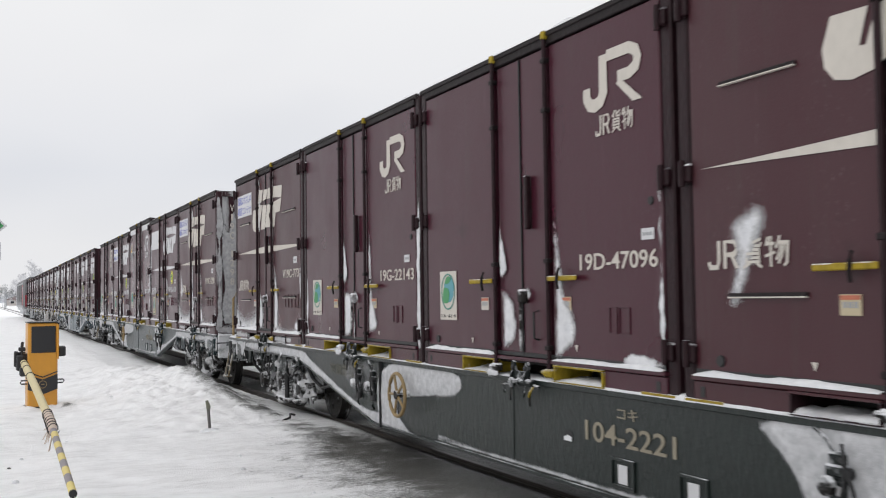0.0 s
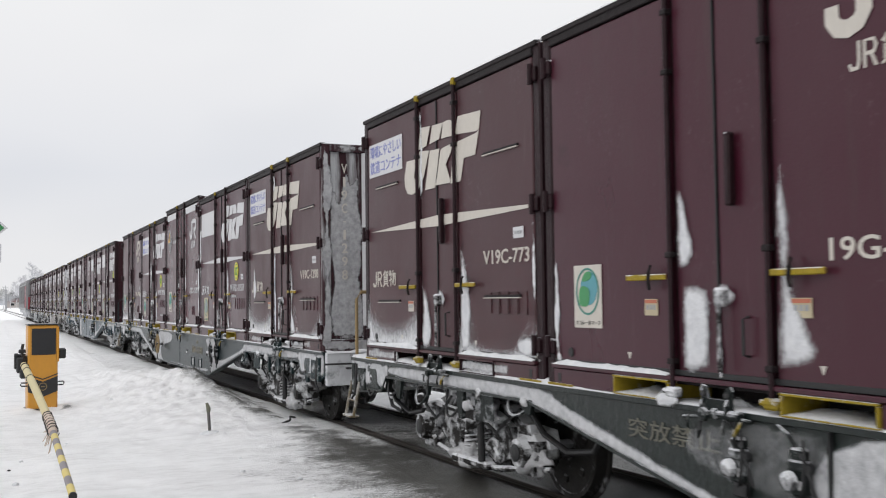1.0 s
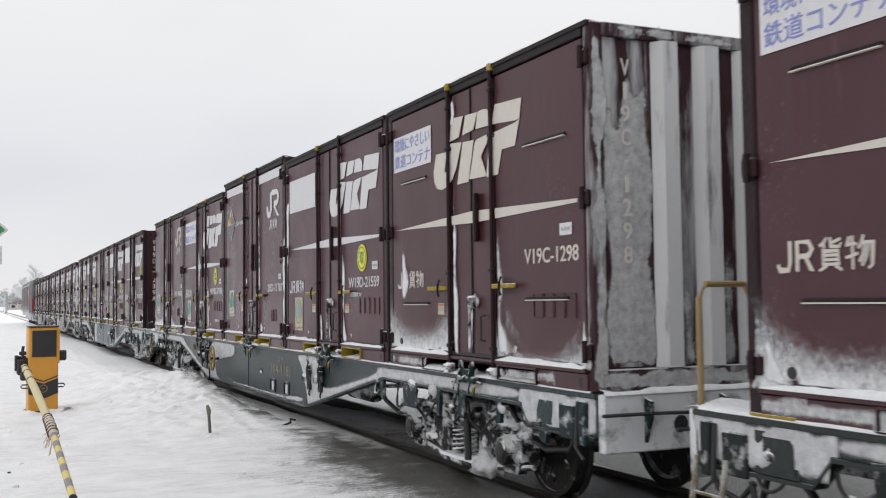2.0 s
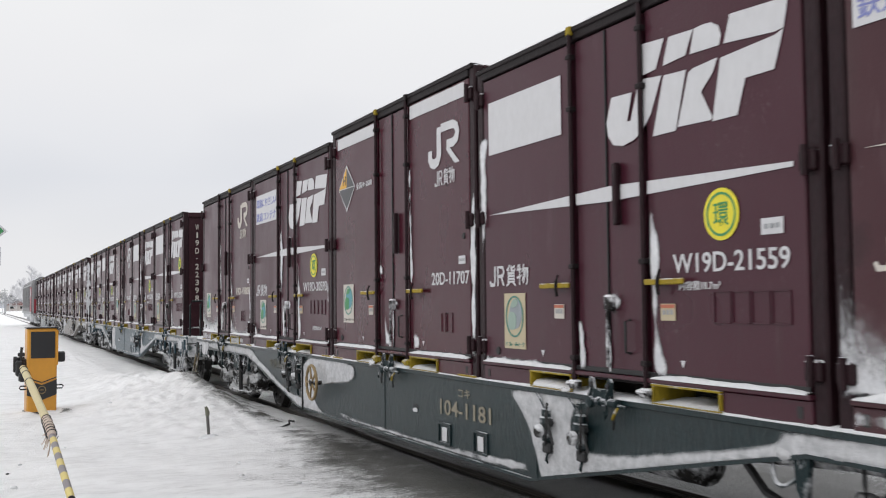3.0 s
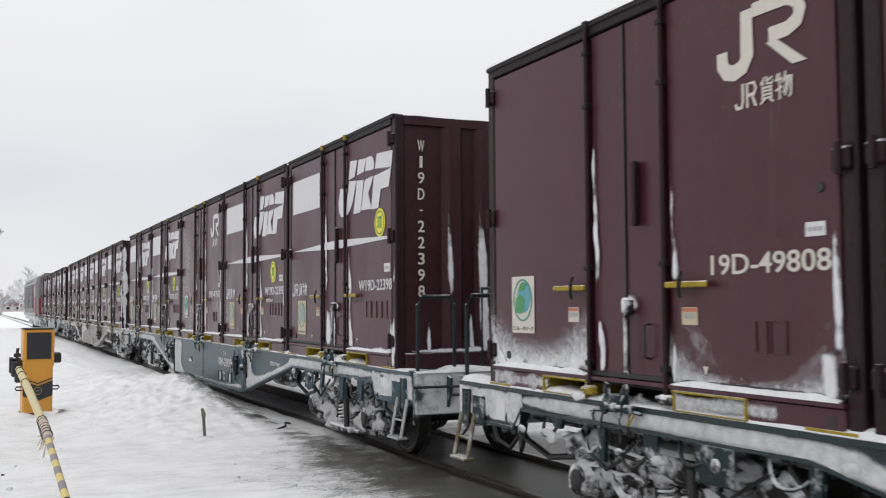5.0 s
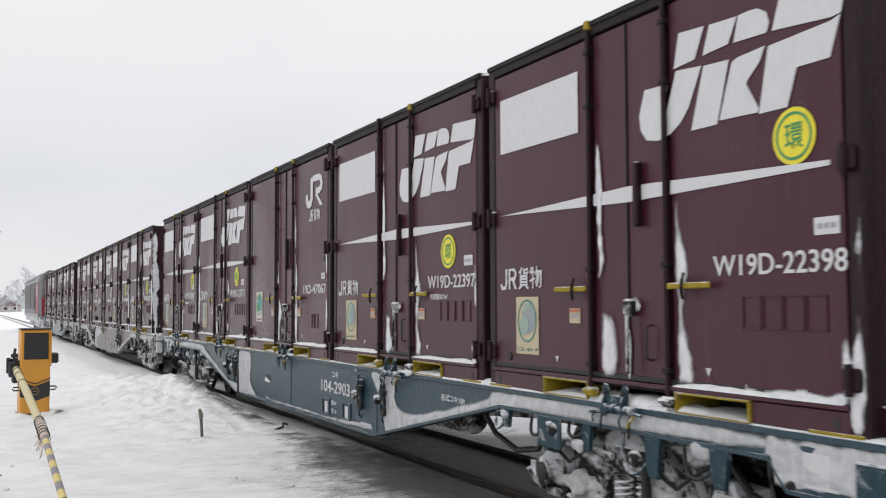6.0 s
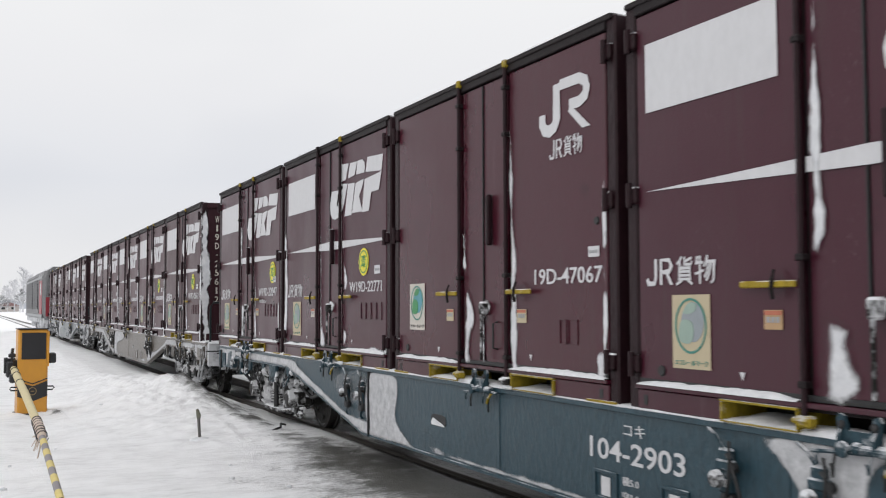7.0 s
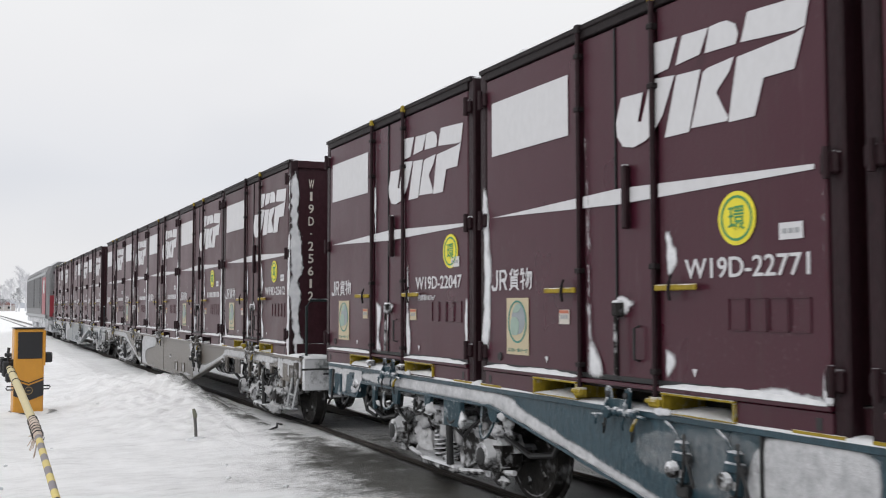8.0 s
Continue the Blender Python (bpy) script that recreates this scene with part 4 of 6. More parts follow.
# wagon: frame centre, rear corners of its containers, front to rear, and the deck's offset
PITCH = 3.774
LOAD = [
    (6.67, -0.22, "dark", "104-2221", [
        dict(kind="mono", number="#19D-1", label=MONO),
        dict(kind="vent", number="#V19C-2", tone=2, snow=[(2.31, ((0.15, 0.1), (0.4, 0.12), (0.8, 0.06)))], panel=False, extra=(snow_smear,), label=VENT),
        dict(kind="mono", number="19D-47096", snow=[(1.50, ((0.74, 0.08), (0.80, 0.17), (0.95, 0.12), (1.10, 0.06), (1.24, 0.03))), (1.52, ((0.18, 0.14), (0.30, 0.30), (0.48, 0.28), (0.62, 0.22), (0.68, 0.10))), (2.31, ((0.14, 0.14), (0.26, 0.32), (0.42, 0.34), (0.62, 0.20), (0.80, 0.16), (1.0, 0.12), (1.15, 0.06), (1.26, 0.03))), (3.56, ((0.15, 0.06), (0.5, 0.05), (1.0, 0.045), (1.35, 0.03))), (3.15, ((0.15, 0.45), (0.19, 0.45), (0.24, 0.42)))], eco="fresh", label=MONO),
        dict(kind="mono", number="19G-22143", snow=[(1.50, ((0.76, 0.10), (0.85, 0.20), (1.05, 0.15), (1.30, 0.07), (1.70, 0.03), (2.0, 0.02))), (1.52, ((0.16, 0.30), (0.28, 0.30), (0.45, 0.30), (0.66, 0.30), (0.72, 0.10))), (2.31, ((0.22, 0.20), (0.32, 0.34), (0.46, 0.24), (0.70, 0.14), (1.0, 0.13), (1.5, 0.06), (2.05, 0.03))), (0.12, ((0.15, 0.14), (0.3, 0.05), (0.6, 0.09), (0.9, 0.04)))], eco="fresh", du=-0.07, label=MONO),
        dict(kind="vent", number="V19C-773", snow=[(1.50, ((0.15, 0.20), (0.30, 0.28), (0.50, 0.24), (0.66, 0.16), (0.76, 0.05))), (1.49, ((1.45, 0.03), (1.65, 0.09), (1.80, 0.06), (2.0, 0.10), (2.2, 0.08), (2.36, 0.04))), (2.31, ((0.15, 0.24), (0.35, 0.26), (0.60, 0.24), (0.78, 0.20), (0.95, 0.16), (1.10, 0.07), (1.3, 0.03))), (0.11, ((0.15, 0.30), (0.25, 0.16), (0.50, 0.06), (0.75, 0.03))), (3.58, ((0.15, 0.03), (0.6, 0.035), (1.2, 0.03))), (3.28, ((0.15, 0.32), (0.26, 0.32), (0.34, 0.30)))], tone=2, slogan=True, snowy=1.3, label=VENT)]),
    (26.98, -0.22, "green", "104-1181", [
        dict(kind="vent", number="V19C-1298", snow=[(1.50, ((0.15, 0.14), (0.40, 0.12), (0.62, 0.13), (0.80, 0.08), (1.2, 0.12), (1.36, 0.10), (1.5, 0.05))), (1.50, ((2.12, 0.05), (2.25, 0.10), (2.36, 0.07))), (2.31, ((0.16, 0.24), (0.35, 0.20), (0.50, 0.08), (0.66, 0.14), (0.95, 0.10), (1.22, 0.04))), (0.33, ((0.62, 0.12), (0.75, 0.2), (0.95, 0.16), (1.1, 0.10))), (3.57, ((0.15, 0.05), (0.4, 0.045), (0.7, 0.03)))], tone=2, slogan=True, end=0, extra=(end_crust,), end_text="V19C-1298", snowy=1.2, label="weathered maroon ventilated container with a snow-plastered ribbed end"),
        dict(kind="wide", number="W19D-21559", snow=[(1.50, ((0.15, 0.12), (0.30, 0.10), (0.50, 0.05))), (2.31, ((0.15, 0.20), (0.40, 0.12), (0.65, 0.10), (0.9, 0.14), (1.2, 0.05))), (0.04, ((0.95, 0.05), (1.2, 0.12), (1.5, 0.15), (1.75, 0.10), (1.95, 0.20))), (0.12, ((0.13, 0.9), (0.17, 0.9), (0.20, 0.7)))], sign=True, eco="faded", label=WIDE_MARK),
        dict(kind="mono", number="20D-11707", snow=[(1.62, ((0.16, 0.18), (0.30, 0.24), (0.38, 0.10), (0.60, 0.04))), (2.31, ((0.80, 0.05), (0.88, 0.10), (1.1, 0.06), (1.6, 0.04), (1.9, 0.02))), (2.36, ((0.15, 0.16), (0.26, 0.22), (0.36, 0.12))), (1.52, ((0.90, 0.08), (0.98, 0.10), (1.02, 0.04)))], tone=1, tall=True, eco="fresh", extra=(height_diamond,), snowy=0.7, label="taller wine-red container with height diamond and white bands"),
        dict(kind="wide", number="W19D-30593", snow=[(1.51, ((0.78, 0.04), (0.92, 0.13), (1.2, 0.16), (1.34, 0.20), (1.5, 0.12), (1.78, 0.03))), (1.60, ((0.15, 0.16), (0.26, 0.24), (0.42, 0.14), (0.60, 0.10), (0.72, 0.12))), (2.33, ((0.12, 0.08), (0.24, 0.20), (0.42, 0.18), (0.62, 0.12), (0.80, 0.16), (0.95, 0.08), (1.18, 0.04))), (0.12, ((0.15, 0.16), (0.24, 0.12), (0.30, 0.06))), (3.58, ((0.15, 0.03), (0.5, 0.03), (0.9, 0.02)))], du=0.05, slogan=True, sign=True, eco="fresh", label=WIDE_MARK),
        dict(kind="mono", number="19D-49808", snow=[(1.51, ((0.70, 0.05), (0.84, 0.10), (1.1, 0.06), (1.4, 0.04), (1.65, 0.02))), (1.54, ((0.16, 0.12), (0.35, 0.14), (0.52, 0.06))), (2.31, ((0.74, 0.10), (0.86, 0.11), (1.1, 0.06), (1.5, 0.05), (1.92, 0.02))), (2.32, ((0.15, 0.06), (0.34, 0.05), (0.62, 0.03))), (0.11, ((0.14, 0.26), (0.22, 0.18), (0.30, 0.10), (0.5, 0.07))), (3.46, ((0.14, 0.14), (0.28, 0.13), (0.40, 0.12))), (3.56, ((0.38, 0.05), (0.7, 0.04), (1.0, 0.02)))], eco="fresh", snowy=1.2, label=MONO)]),
    (47.35, 0.22, "blue", "104-2903", [
        dict(kind="wide", number="W19D-22398", snow=[(1.52, ((0.75, 0.04), (0.90, 0.14), (1.1, 0.08), (1.4, 0.10), (1.8, 0.05), (2.2, 0.03))), (1.54, ((0.15, 0.22), (0.35, 0.24), (0.55, 0.20), (0.62, 0.08))), (2.33, ((0.15, 0.16), (0.3, 0.18), (0.5, 0.12), (0.70, 0.10), (0.80, 0.16), (1.05, 0.07), (1.25, 0.04))), (3.57, ((0.15, 0.05), (0.5, 0.04), (0.8, 0.03))), (2.9, ((0.14, 0.70), (0.18, 0.70), (0.21, 0.68)))], du=0.13, sign=(3.30, 1.46), eco="faded", extra=(end_streaks,), end_text="W19D-22398", label=WIDE_MARK),
        dict(kind="wide", number="W19D-22397", snow=[(1.53, ((0.88, 0.04), (1.0, 0.10), (1.25, 0.07), (1.5, 0.09), (1.9, 0.05), (2.2, 0.10), (2.36, 0.05))), (1.58, ((0.14, 0.18), (0.24, 0.28), (0.40, 0.16), (0.52, 0.22), (0.58, 0.08))), (2.34, ((0.14, 0.14), (0.28, 0.20), (0.40, 0.10), (0.62, 0.12), (0.82, 0.16), (1.0, 0.08), (1.25, 0.04))), (3.57, ((0.18, 0.03), (0.7, 0.03), (1.1, 0.02))), (3.5, ((0.13, 0.11), (0.22, 0.10), (0.32, 0.10)))], du=0.09, sign=True, eco="faded", label=WIDE_MARK),
        dict(kind="mono", number="19D-47067", snow=[(1.50, ((0.92, 0.08), (1.1, 0.05), (1.4, 0.05), (1.75, 0.02))), (1.53, ((0.14, 0.14), (0.30, 0.06), (0.50, 0.22), (0.66, 0.18), (0.78, 0.08))), (2.31, ((0.12, 0.20), (0.22, 0.10), (0.50, 0.12), (0.80, 0.11), (1.05, 0.14), (1.3, 0.04), (1.6, 0.07), (2.05, 0.02))), (3.56, ((0.3, 0.03), (0.8, 0.05), (1.5, 0.02))), (3.48, ((0.13, 0.12), (0.24, 0.11), (0.32, 0.10)))], eco="fresh", tone=1, label=MONO),
        dict(kind="wide", number="W19D-22771", snow=[(1.51, ((0.15, 0.24), (0.3, 0.20), (0.42, 0.10), (0.70, 0.10), (1.0, 0.08), (1.3, 0.09), (1.75, 0.03))), (1.86, ((0.58, 0.08), (0.63, 0.22), (0.70, 0.08))), (2.36, ((0.76, 0.05), (0.88, 0.15), (0.98, 0.10), (1.06, 0.05))), (2.33, ((0.16, 0.06), (0.28, 0.16), (0.36, 0.14), (0.40, 0.05))), (0.03, ((0.20, 0.10), (0.5, 0.17), (0.85, 0.20), (1.1, 0.15), (1.4, 0.13), (1.6, 0.08))), (3.57, ((0.14, 0.04), (0.5, 0.035), (1.2, 0.03))), (3.1, ((0.13, 0.5), (0.17, 0.5), (0.22, 0.46)))], sign=True, eco="faded", label=WIDE_MARK),
        dict(kind="wide", number="W19D-22047", snow=[(1.51, ((1.2, 0.05), (1.5, 0.06), (1.85, 0.03))), (1.54, ((0.15, 0.22), (0.35, 0.12), (0.50, 0.20), (0.62, 0.18), (0.68, 0.06))), (2.31, ((0.14, 0.12), (0.3, 0.16), (0.55, 0.07), (0.85, 0.12), (1.1, 0.05))), (3.57, ((0.15, 0.04), (0.7, 0.03)))], sign=(3.28, 1.09), eco="faded", label=WIDE_MARK)]),
    (67.71, 0.22, "brown", "", [
        dict(kind="wide", number="W19D-25612", tone=2, sign=True, end_text="W19D-25612", extra=(corner_snow,), eco="faded", label=WIDE_MARK),
        # tone 3 from here on: rimed paint with distance haze in its colour
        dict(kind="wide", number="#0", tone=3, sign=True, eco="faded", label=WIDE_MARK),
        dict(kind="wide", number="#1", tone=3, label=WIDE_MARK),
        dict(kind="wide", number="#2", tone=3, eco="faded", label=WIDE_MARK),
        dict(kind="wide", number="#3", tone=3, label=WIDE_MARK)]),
    (88.06, 0.22, "grey", "", [
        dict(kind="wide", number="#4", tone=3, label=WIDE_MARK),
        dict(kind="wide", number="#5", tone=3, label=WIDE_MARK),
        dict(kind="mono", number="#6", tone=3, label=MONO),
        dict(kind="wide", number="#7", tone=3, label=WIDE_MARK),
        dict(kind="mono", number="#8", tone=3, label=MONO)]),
]
TRAIN = []
SPACING = {"dark": (0.030, 3.764), "green": (-0.05, 3.766), "blue": (0.020, 3.828), "brown": (0.05, 3.785), "grey": (0.0, 3.774)}
for centre, shift, colour, mark, boxes in LOAD:
    off, pitch = SPACING[colour]
    for i, spec in enumerate(boxes):
        rear = centre + shift + off - 2 * pitch + pitch * i + LONG / 2
        ob = container(rear, group="containers on the train", **spec)
        TRAIN.append(ob)


# ---- flat wagons ----
# brown and grey are the far wagons, whitened for haze as well as frost
FRAME_PAINT = {"dark": frosted("wagon_dark_green", (0.012, 0.019, 0.017), 0.88, 1.15, 0.34, scale=3.0, gloss=0.38), "green": frosted("wagon_green", (0.009, 0.024, 0.027), 0.88, 1.15, 0.34, scale=3.0, gloss=0.38),
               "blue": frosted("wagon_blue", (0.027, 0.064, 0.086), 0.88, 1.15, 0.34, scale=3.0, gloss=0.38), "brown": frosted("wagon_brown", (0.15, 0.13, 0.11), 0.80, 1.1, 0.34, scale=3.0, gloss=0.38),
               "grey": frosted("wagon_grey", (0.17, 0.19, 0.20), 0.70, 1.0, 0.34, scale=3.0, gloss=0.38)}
# far wagons' brown and grey fittings are lifted the same way
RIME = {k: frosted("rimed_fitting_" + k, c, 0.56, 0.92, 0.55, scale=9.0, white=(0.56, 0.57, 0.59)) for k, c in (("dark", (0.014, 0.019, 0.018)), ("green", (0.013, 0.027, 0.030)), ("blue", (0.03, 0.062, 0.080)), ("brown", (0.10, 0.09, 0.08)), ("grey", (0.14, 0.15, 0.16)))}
FLANK_OUT = [(-9.65, 0.985), (9.65, 0.985), (9.65, 0.70), (8.75, 0.70), (8.62, 0.85), (5.75, 0.86), (2.98, 0.325), (-2.98, 0.325), (-5.75, 0.86), (-8.62, 0.85), (-8.75, 0.70), (-9.65, 0.70)]
RADIUS = 0.405
DIRTY_SNOW = snow_shade("dirty_snow", False, (0.34, 0.34, 0.35), (0.60, 0.605, 0.62))


def wheelset(bogie, y):
    m = Mesh()
    for x, s in ((0.66, 1), (1.79, -1)):
        prof = [(x - s * 0.065, 0.20), (x - s * 0.065, 0.35), (x - s * 0.07, 0.36), (x - s * 0.07, RADIUS - 0.008), (x + s * 0.03, RADIUS), (x + s * 0.035, RADIUS + 0.028), (x + s * 0.06, RADIUS + 0.026), (x + s * 0.065, 0.35), (x + s * 0.02, 0.33), (x + s * 0.02, 0.14), (x + s * 0.07, 0.11)]
        m.lathe(prof, (0, 0, 0), 40)
    m.lathe([(0.45, 0.075), (2.0, 0.075)], (0, 0, 0), 16)
    for k in range(6):
        a = math.pi * k / 3
        m.box((0.575, 0.25 * math.cos(a) - 0.03, 0.25 * math.sin(a) - 0.03), (0.60, 0.25 * math.cos(a) + 0.03, 0.25 * math.sin(a) + 0.03), 0.008)
    return part("wheelset", m, WHEEL_STEEL, bogie, "steel wheelset", at=pose(0, y, RADIUS))


def bogie_on(wagon, y, rng):
    b = part("bogie", Mesh().box((0.9, y - 0.2, 0.42), (1.55, y + 0.2, 0.70), 0.03).box((0.2, y - 0.28, 0.50), (2.25, y + 0.28, 0.66), 0.04), STEEL, wagon, "snow-caked steel bogie")
    for x in (0.30, 2.02):
        outline = [(-1.16, 0.44), (-1.10, 0.58), (-0.72, 0.60), (-0.50, 0.72), (0.50, 0.72), (0.72, 0.60), (1.10, 0.58), (1.16, 0.44), (0.78, 0.36), (0.55, 0.24), (0.32, 0.14), (-0.32, 0.14), (-0.55, 0.24), (-0.78, 0.36)]
        m = Mesh().prism([(y + a, z) for a, z in outline], 0, x, x + 0.10)
        part("side_frame", m, STEEL, b)
    for s in (-0.95, 0.95):
        m = Mesh().box((0.17, y + s - 0.15, 0.27), (0.44, y + s + 0.15, 0.55), 0.05)
        m.lathe([(0.10, 0.06), (0.11, 0.11), (0.18, 0.125)], (0, y + s, RADIUS), 18)
        part("axle_box", m, STEEL, b)
        ring = Mesh().lathe([(0.085, 0.03), (0.095, 0.07), (0.105, 0.07)], (0, y + s, RADIUS), 18)
        part("axle_cap", ring, BLACK, b)
        part("pedestal", Mesh().prism([(y + s * 0.80, 0.30), (y + s * 0.86, 0.60), (y + s * 1.06, 0.62), (y + s * 1.16, 0.32), (y + s * 1.10, 0.22), (y + s * 0.86, 0.22)], 0, 0.205, 0.29), STEEL, b)
    for k in (-0.12, 0.12):
        sp = Mesh().tube([(0.25 + 0.055 * math.cos(w), y + k + 0.055 * math.sin(w), 0.26 + 0.0065 * w) for w in [0.6 * i for i in range(58)]], 0.013, 5)
        part("spring", sp, STEEL, b)
    part("bolster_end", Mesh().box((0.16, y - 0.26, 0.54), (0.34, y + 0.26, 0.72), 0.03), STEEL, b)
    part("spring_plank", Mesh().box((0.14, y - 0.34, 0.17), (0.36, y + 0.34, 0.24), 0.02), STEEL, b)
    part("anchor_rod", Mesh().tube([(0.15, y + 0.10, 0.62), (0.12, y + 0.55, 0.66), (0.15, y + 0.95, 0.60)], 0.025, 7), STEEL, b)
    part("damper", Mesh().tube([(0.15, y - 0.27, 0.24), (0.15, y - 0.25, 0.64)], 0.032, 10), BLACK, b)
    part("brake_rod", Mesh().tube([(0.25, y - 1.25, 0.30), (0.22, y - 0.4, 0.20), (0.22, y + 0.4, 0.20), (0.25, y + 1.25, 0.30)], 0.022, 8), STEEL, b)
    # lumps of packed snow
    for side in (-1, 1):
        part("brake_shoe", Mesh().prism([(y + side * 0.50, 0.26), (y + side * 0.46, 0.52), (y + side * 0.53, 0.54), (y + side * 0.60, 0.40), (y + side * 0.56, 0.26)], 0, 0.60, 0.72), STEEL, b)
        part("frame_web", Mesh().prism([(y + side * 0.34, 0.66), (y + side * 0.62, 0.56), (y + side * 0.72, 0.40), (y + side * 0.60, 0.30), (y + side * 0.40, 0.22), (y + side * 0.30, 0.24)], 0, 0.235, 0.30), STEEL, b)
        part("pipe", Mesh().tube([(0.14, y + side * 0.30, 0.74), (0.10, y + side * 0.42, 0.60), (0.12, y + side * 0.60, 0.52), (0.10, y + side * 0.78, 0.62), (0.16, y + side * 0.95, 0.74)], 0.013, 6), BLACK, b)
    for k in range(13):
        cy, cz, r = y + rng.uniform(-1.15, 1.15), rng.choice((0.22, 0.62, 0.70, 0.56, 0.34, 0.45)), rng.uniform(0.05, 0.17)
        bm = bmesh.new()
        bmesh.ops.create_icosphere(bm, subdivisions=3, radius=r)
        for w in bm.verts:
            w.co *= 1 + 0.8 * noise.noise(w.co * 11 + Vector((cy, cz, k))) + 0.35 * noise.noise(w.co * 30 + Vector((cy, cz, k)))
            w.co.x *= 0.5
            w.co.z *= 0.72
        m = Mesh().add([(w.co.x + 0.24, w.co.y * 1.4 + cy, max(0.12, w.co.z + cz)) for w in bm.verts], [[w.index for w in f.verts] for f in bm.faces])
        bm.free()
        part("snow_lump", m, STEEL if k % 2 else DIRTY_SNOW, b, smooth=True)
    return b


WHEELS = []
DARK_TUBE = frosted("dark_tube_paint", (0.014, 0.024, 0.025), 0.80, 1.1, 0.45, scale=9.0)


def belly(y):
    """Height of the side sill's lower edge."""
    y = abs(y)
    return 0.328 if y < 2.98 else 0.328 + 0.535 * (y - 2.98) / 2.77 if y < 5.75 else 0.855 if y < 8.64 else 0.703


def flat_wagon(centre, deck, colour, mark, handbrake):
    w = thing("flat_wagon", pose(FLANK + 0.012, centre, 0), {"dark": "dark green", "green": "teal green", "blue": "slate blue", "brown": "brown-grey", "grey": "pale grey"}[colour] + " steel container flat wagon, blown with snow", "flat wagon", "wagons of the train")
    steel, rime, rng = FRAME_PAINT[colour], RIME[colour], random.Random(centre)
    for x in (0.0, 2.40):
        part("side_sill", Mesh().prism(FLANK_OUT, 0, x, x + 0.03), steel, w)
    for s in (-0.02, 2.37):
        m = Mesh()
        ks = [(9.62, 0.70), (8.75, 0.70), (8.62, 0.85), (5.75, 0.86), (2.98, 0.325), (-2.98, 0.325), (-5.75, 0.86), (-8.62, 0.85), (-8.75, 0.70), (-9.62, 0.70)]
        for (a, b), (c, d) in zip(ks, ks[1:]):
            m.prism([(a, b), (c, d), (c, d - 0.022), (a, b - 0.022)], 0, s, s + 0.10)
        part("lower_flange", m, steel, w)
        part("upper_flange", Mesh().box((s - 0.005, -9.65, 0.958), (s + 0.10, 9.65, 0.995), 0.004), steel, w)
    m = Mesh().box((0.9, -9.4, 0.62), (1.55, 9.4, 0.93), 0.02)
    for i in range(15):
        y = -9.1 + 1.3 * i
        m.box((0.04, y - 0.06, 0.80), (2.40, y + 0.06, 0.955), 0.008)
    part("underframe", m, STEEL, w)
    part("deck", Mesh().box((0.05, -9.6, 0.956), (2.38, 9.6, 0.978), 0.004), STEEL, w)
    for s in (-1, 1):
        part("end_beam", Mesh().box((0.005, s * 9.64, 0.60), (2.425, s * 9.72, 0.99), 0.01), SNOWY_STEEL, w, "end beam plastered with snow")
        part("coupler", Mesh().box((1.12, s * 9.7, 0.62), (1.33, s * 9.98, 0.84), 0.03).box((1.05, s * 9.93, 0.58), (1.40, s * 10.15, 0.90), 0.05), STEEL, w)
        part("brake_hose", Mesh().tube([(0.72, s * 9.7, 0.66), (0.72, s * 9.85, 0.58), (0.74, s * 9.95, 0.36), (0.80, s * 10.08, 0.30), (0.85, s * 10.17, 0.42)], 0.022, 8), BLACK, w)
        e = 9.72 if s > 0 else -9.72
        part("uncoupling_bar", Mesh().tube([(-0.04, e + s * 0.05, 0.86), (0.30, e + s * 0.06, 0.86), (1.10, e + s * 0.06, 0.84), (1.16, e + s * 0.06, 0.74)], 0.013, 6), BLACK, w)
        for x in (0.32, 0.95, 1.60, 2.15):
            part("beam_bracket", Mesh().prism([(e, 0.96), (e + s * 0.07, 0.94), (e + s * 0.07, 0.84), (e, 0.66)], 0, x, x + 0.03), rime, w)
        # black disc on the solid beam paints the shade inside a hole
        part("beam_hole", Mesh().lathe([(e + s * 0.001, 0.06), (e + s * 0.004, 0.055)], (0.62, 0, 0.77), 18, axis=1), BLACK, w)
        ledge = Mesh()
        for i in range(25):
            x = 0.0 + 2.42 * i / 24
            h = 0.012 + 0.05 * max(0.0, 0.4 + noise.noise((x * 3, centre + s, 7.0)) + 0.4 * noise.noise((x * 11, centre, 2.0)))
            ledge.v += [(x, e + s * 0.012, 0.985), (x, e + s * 0.004, 0.99 + 0.7 * h), (x, e - s * 0.05, 0.992 + h), (x, e - s * 0.20, 0.99 + 1.1 * h), (x, e - s * 0.34, 0.98)]
        ledge.f = [(5 * i + r, 5 * i + r + 1, 5 * i + r + 6, 5 * i + r + 5) for i in range(24) for r in range(4)]
        part("ledge_snow", ledge, SNOW_SOLID, w, smooth=True)
        part("end_bracket", Mesh().box((-0.035, s * 9.30 - 0.10, 0.66), (0.0, s * 9.30 + 0.10, 0.90), 0.01).box((-0.05, s * 9.52 - 0.04, 0.64), (0.0, s * 9.52 + 0.04, 0.94), 0.008), rime, w)
        part("lever", Mesh().tube([(-0.03, s * 9.45, 0.93), (-0.05, s * 9.45, 0.62), (-0.05, s * 9.55, 0.55)], 0.014, 6), BLACK, w)
        m = Mesh().box((-0.012, s * 9.0 - 0.16, 0.70), (0.0, s * 9.0 + 0.16, 0.93), 0.004)
        part("placard_frame", m, steel, w)
        part("placard", Mesh().box((-0.018, s * 8.98 - 0.11, 0.73), (-0.013, s * 8.98 + 0.11, 0.90), 0.001), WHITE if rng.random() < 0.6 else steel, w)
    # steps and rails at the brakeman's end
    d = 1 if deck < 0 else -1
    m = Mesh()
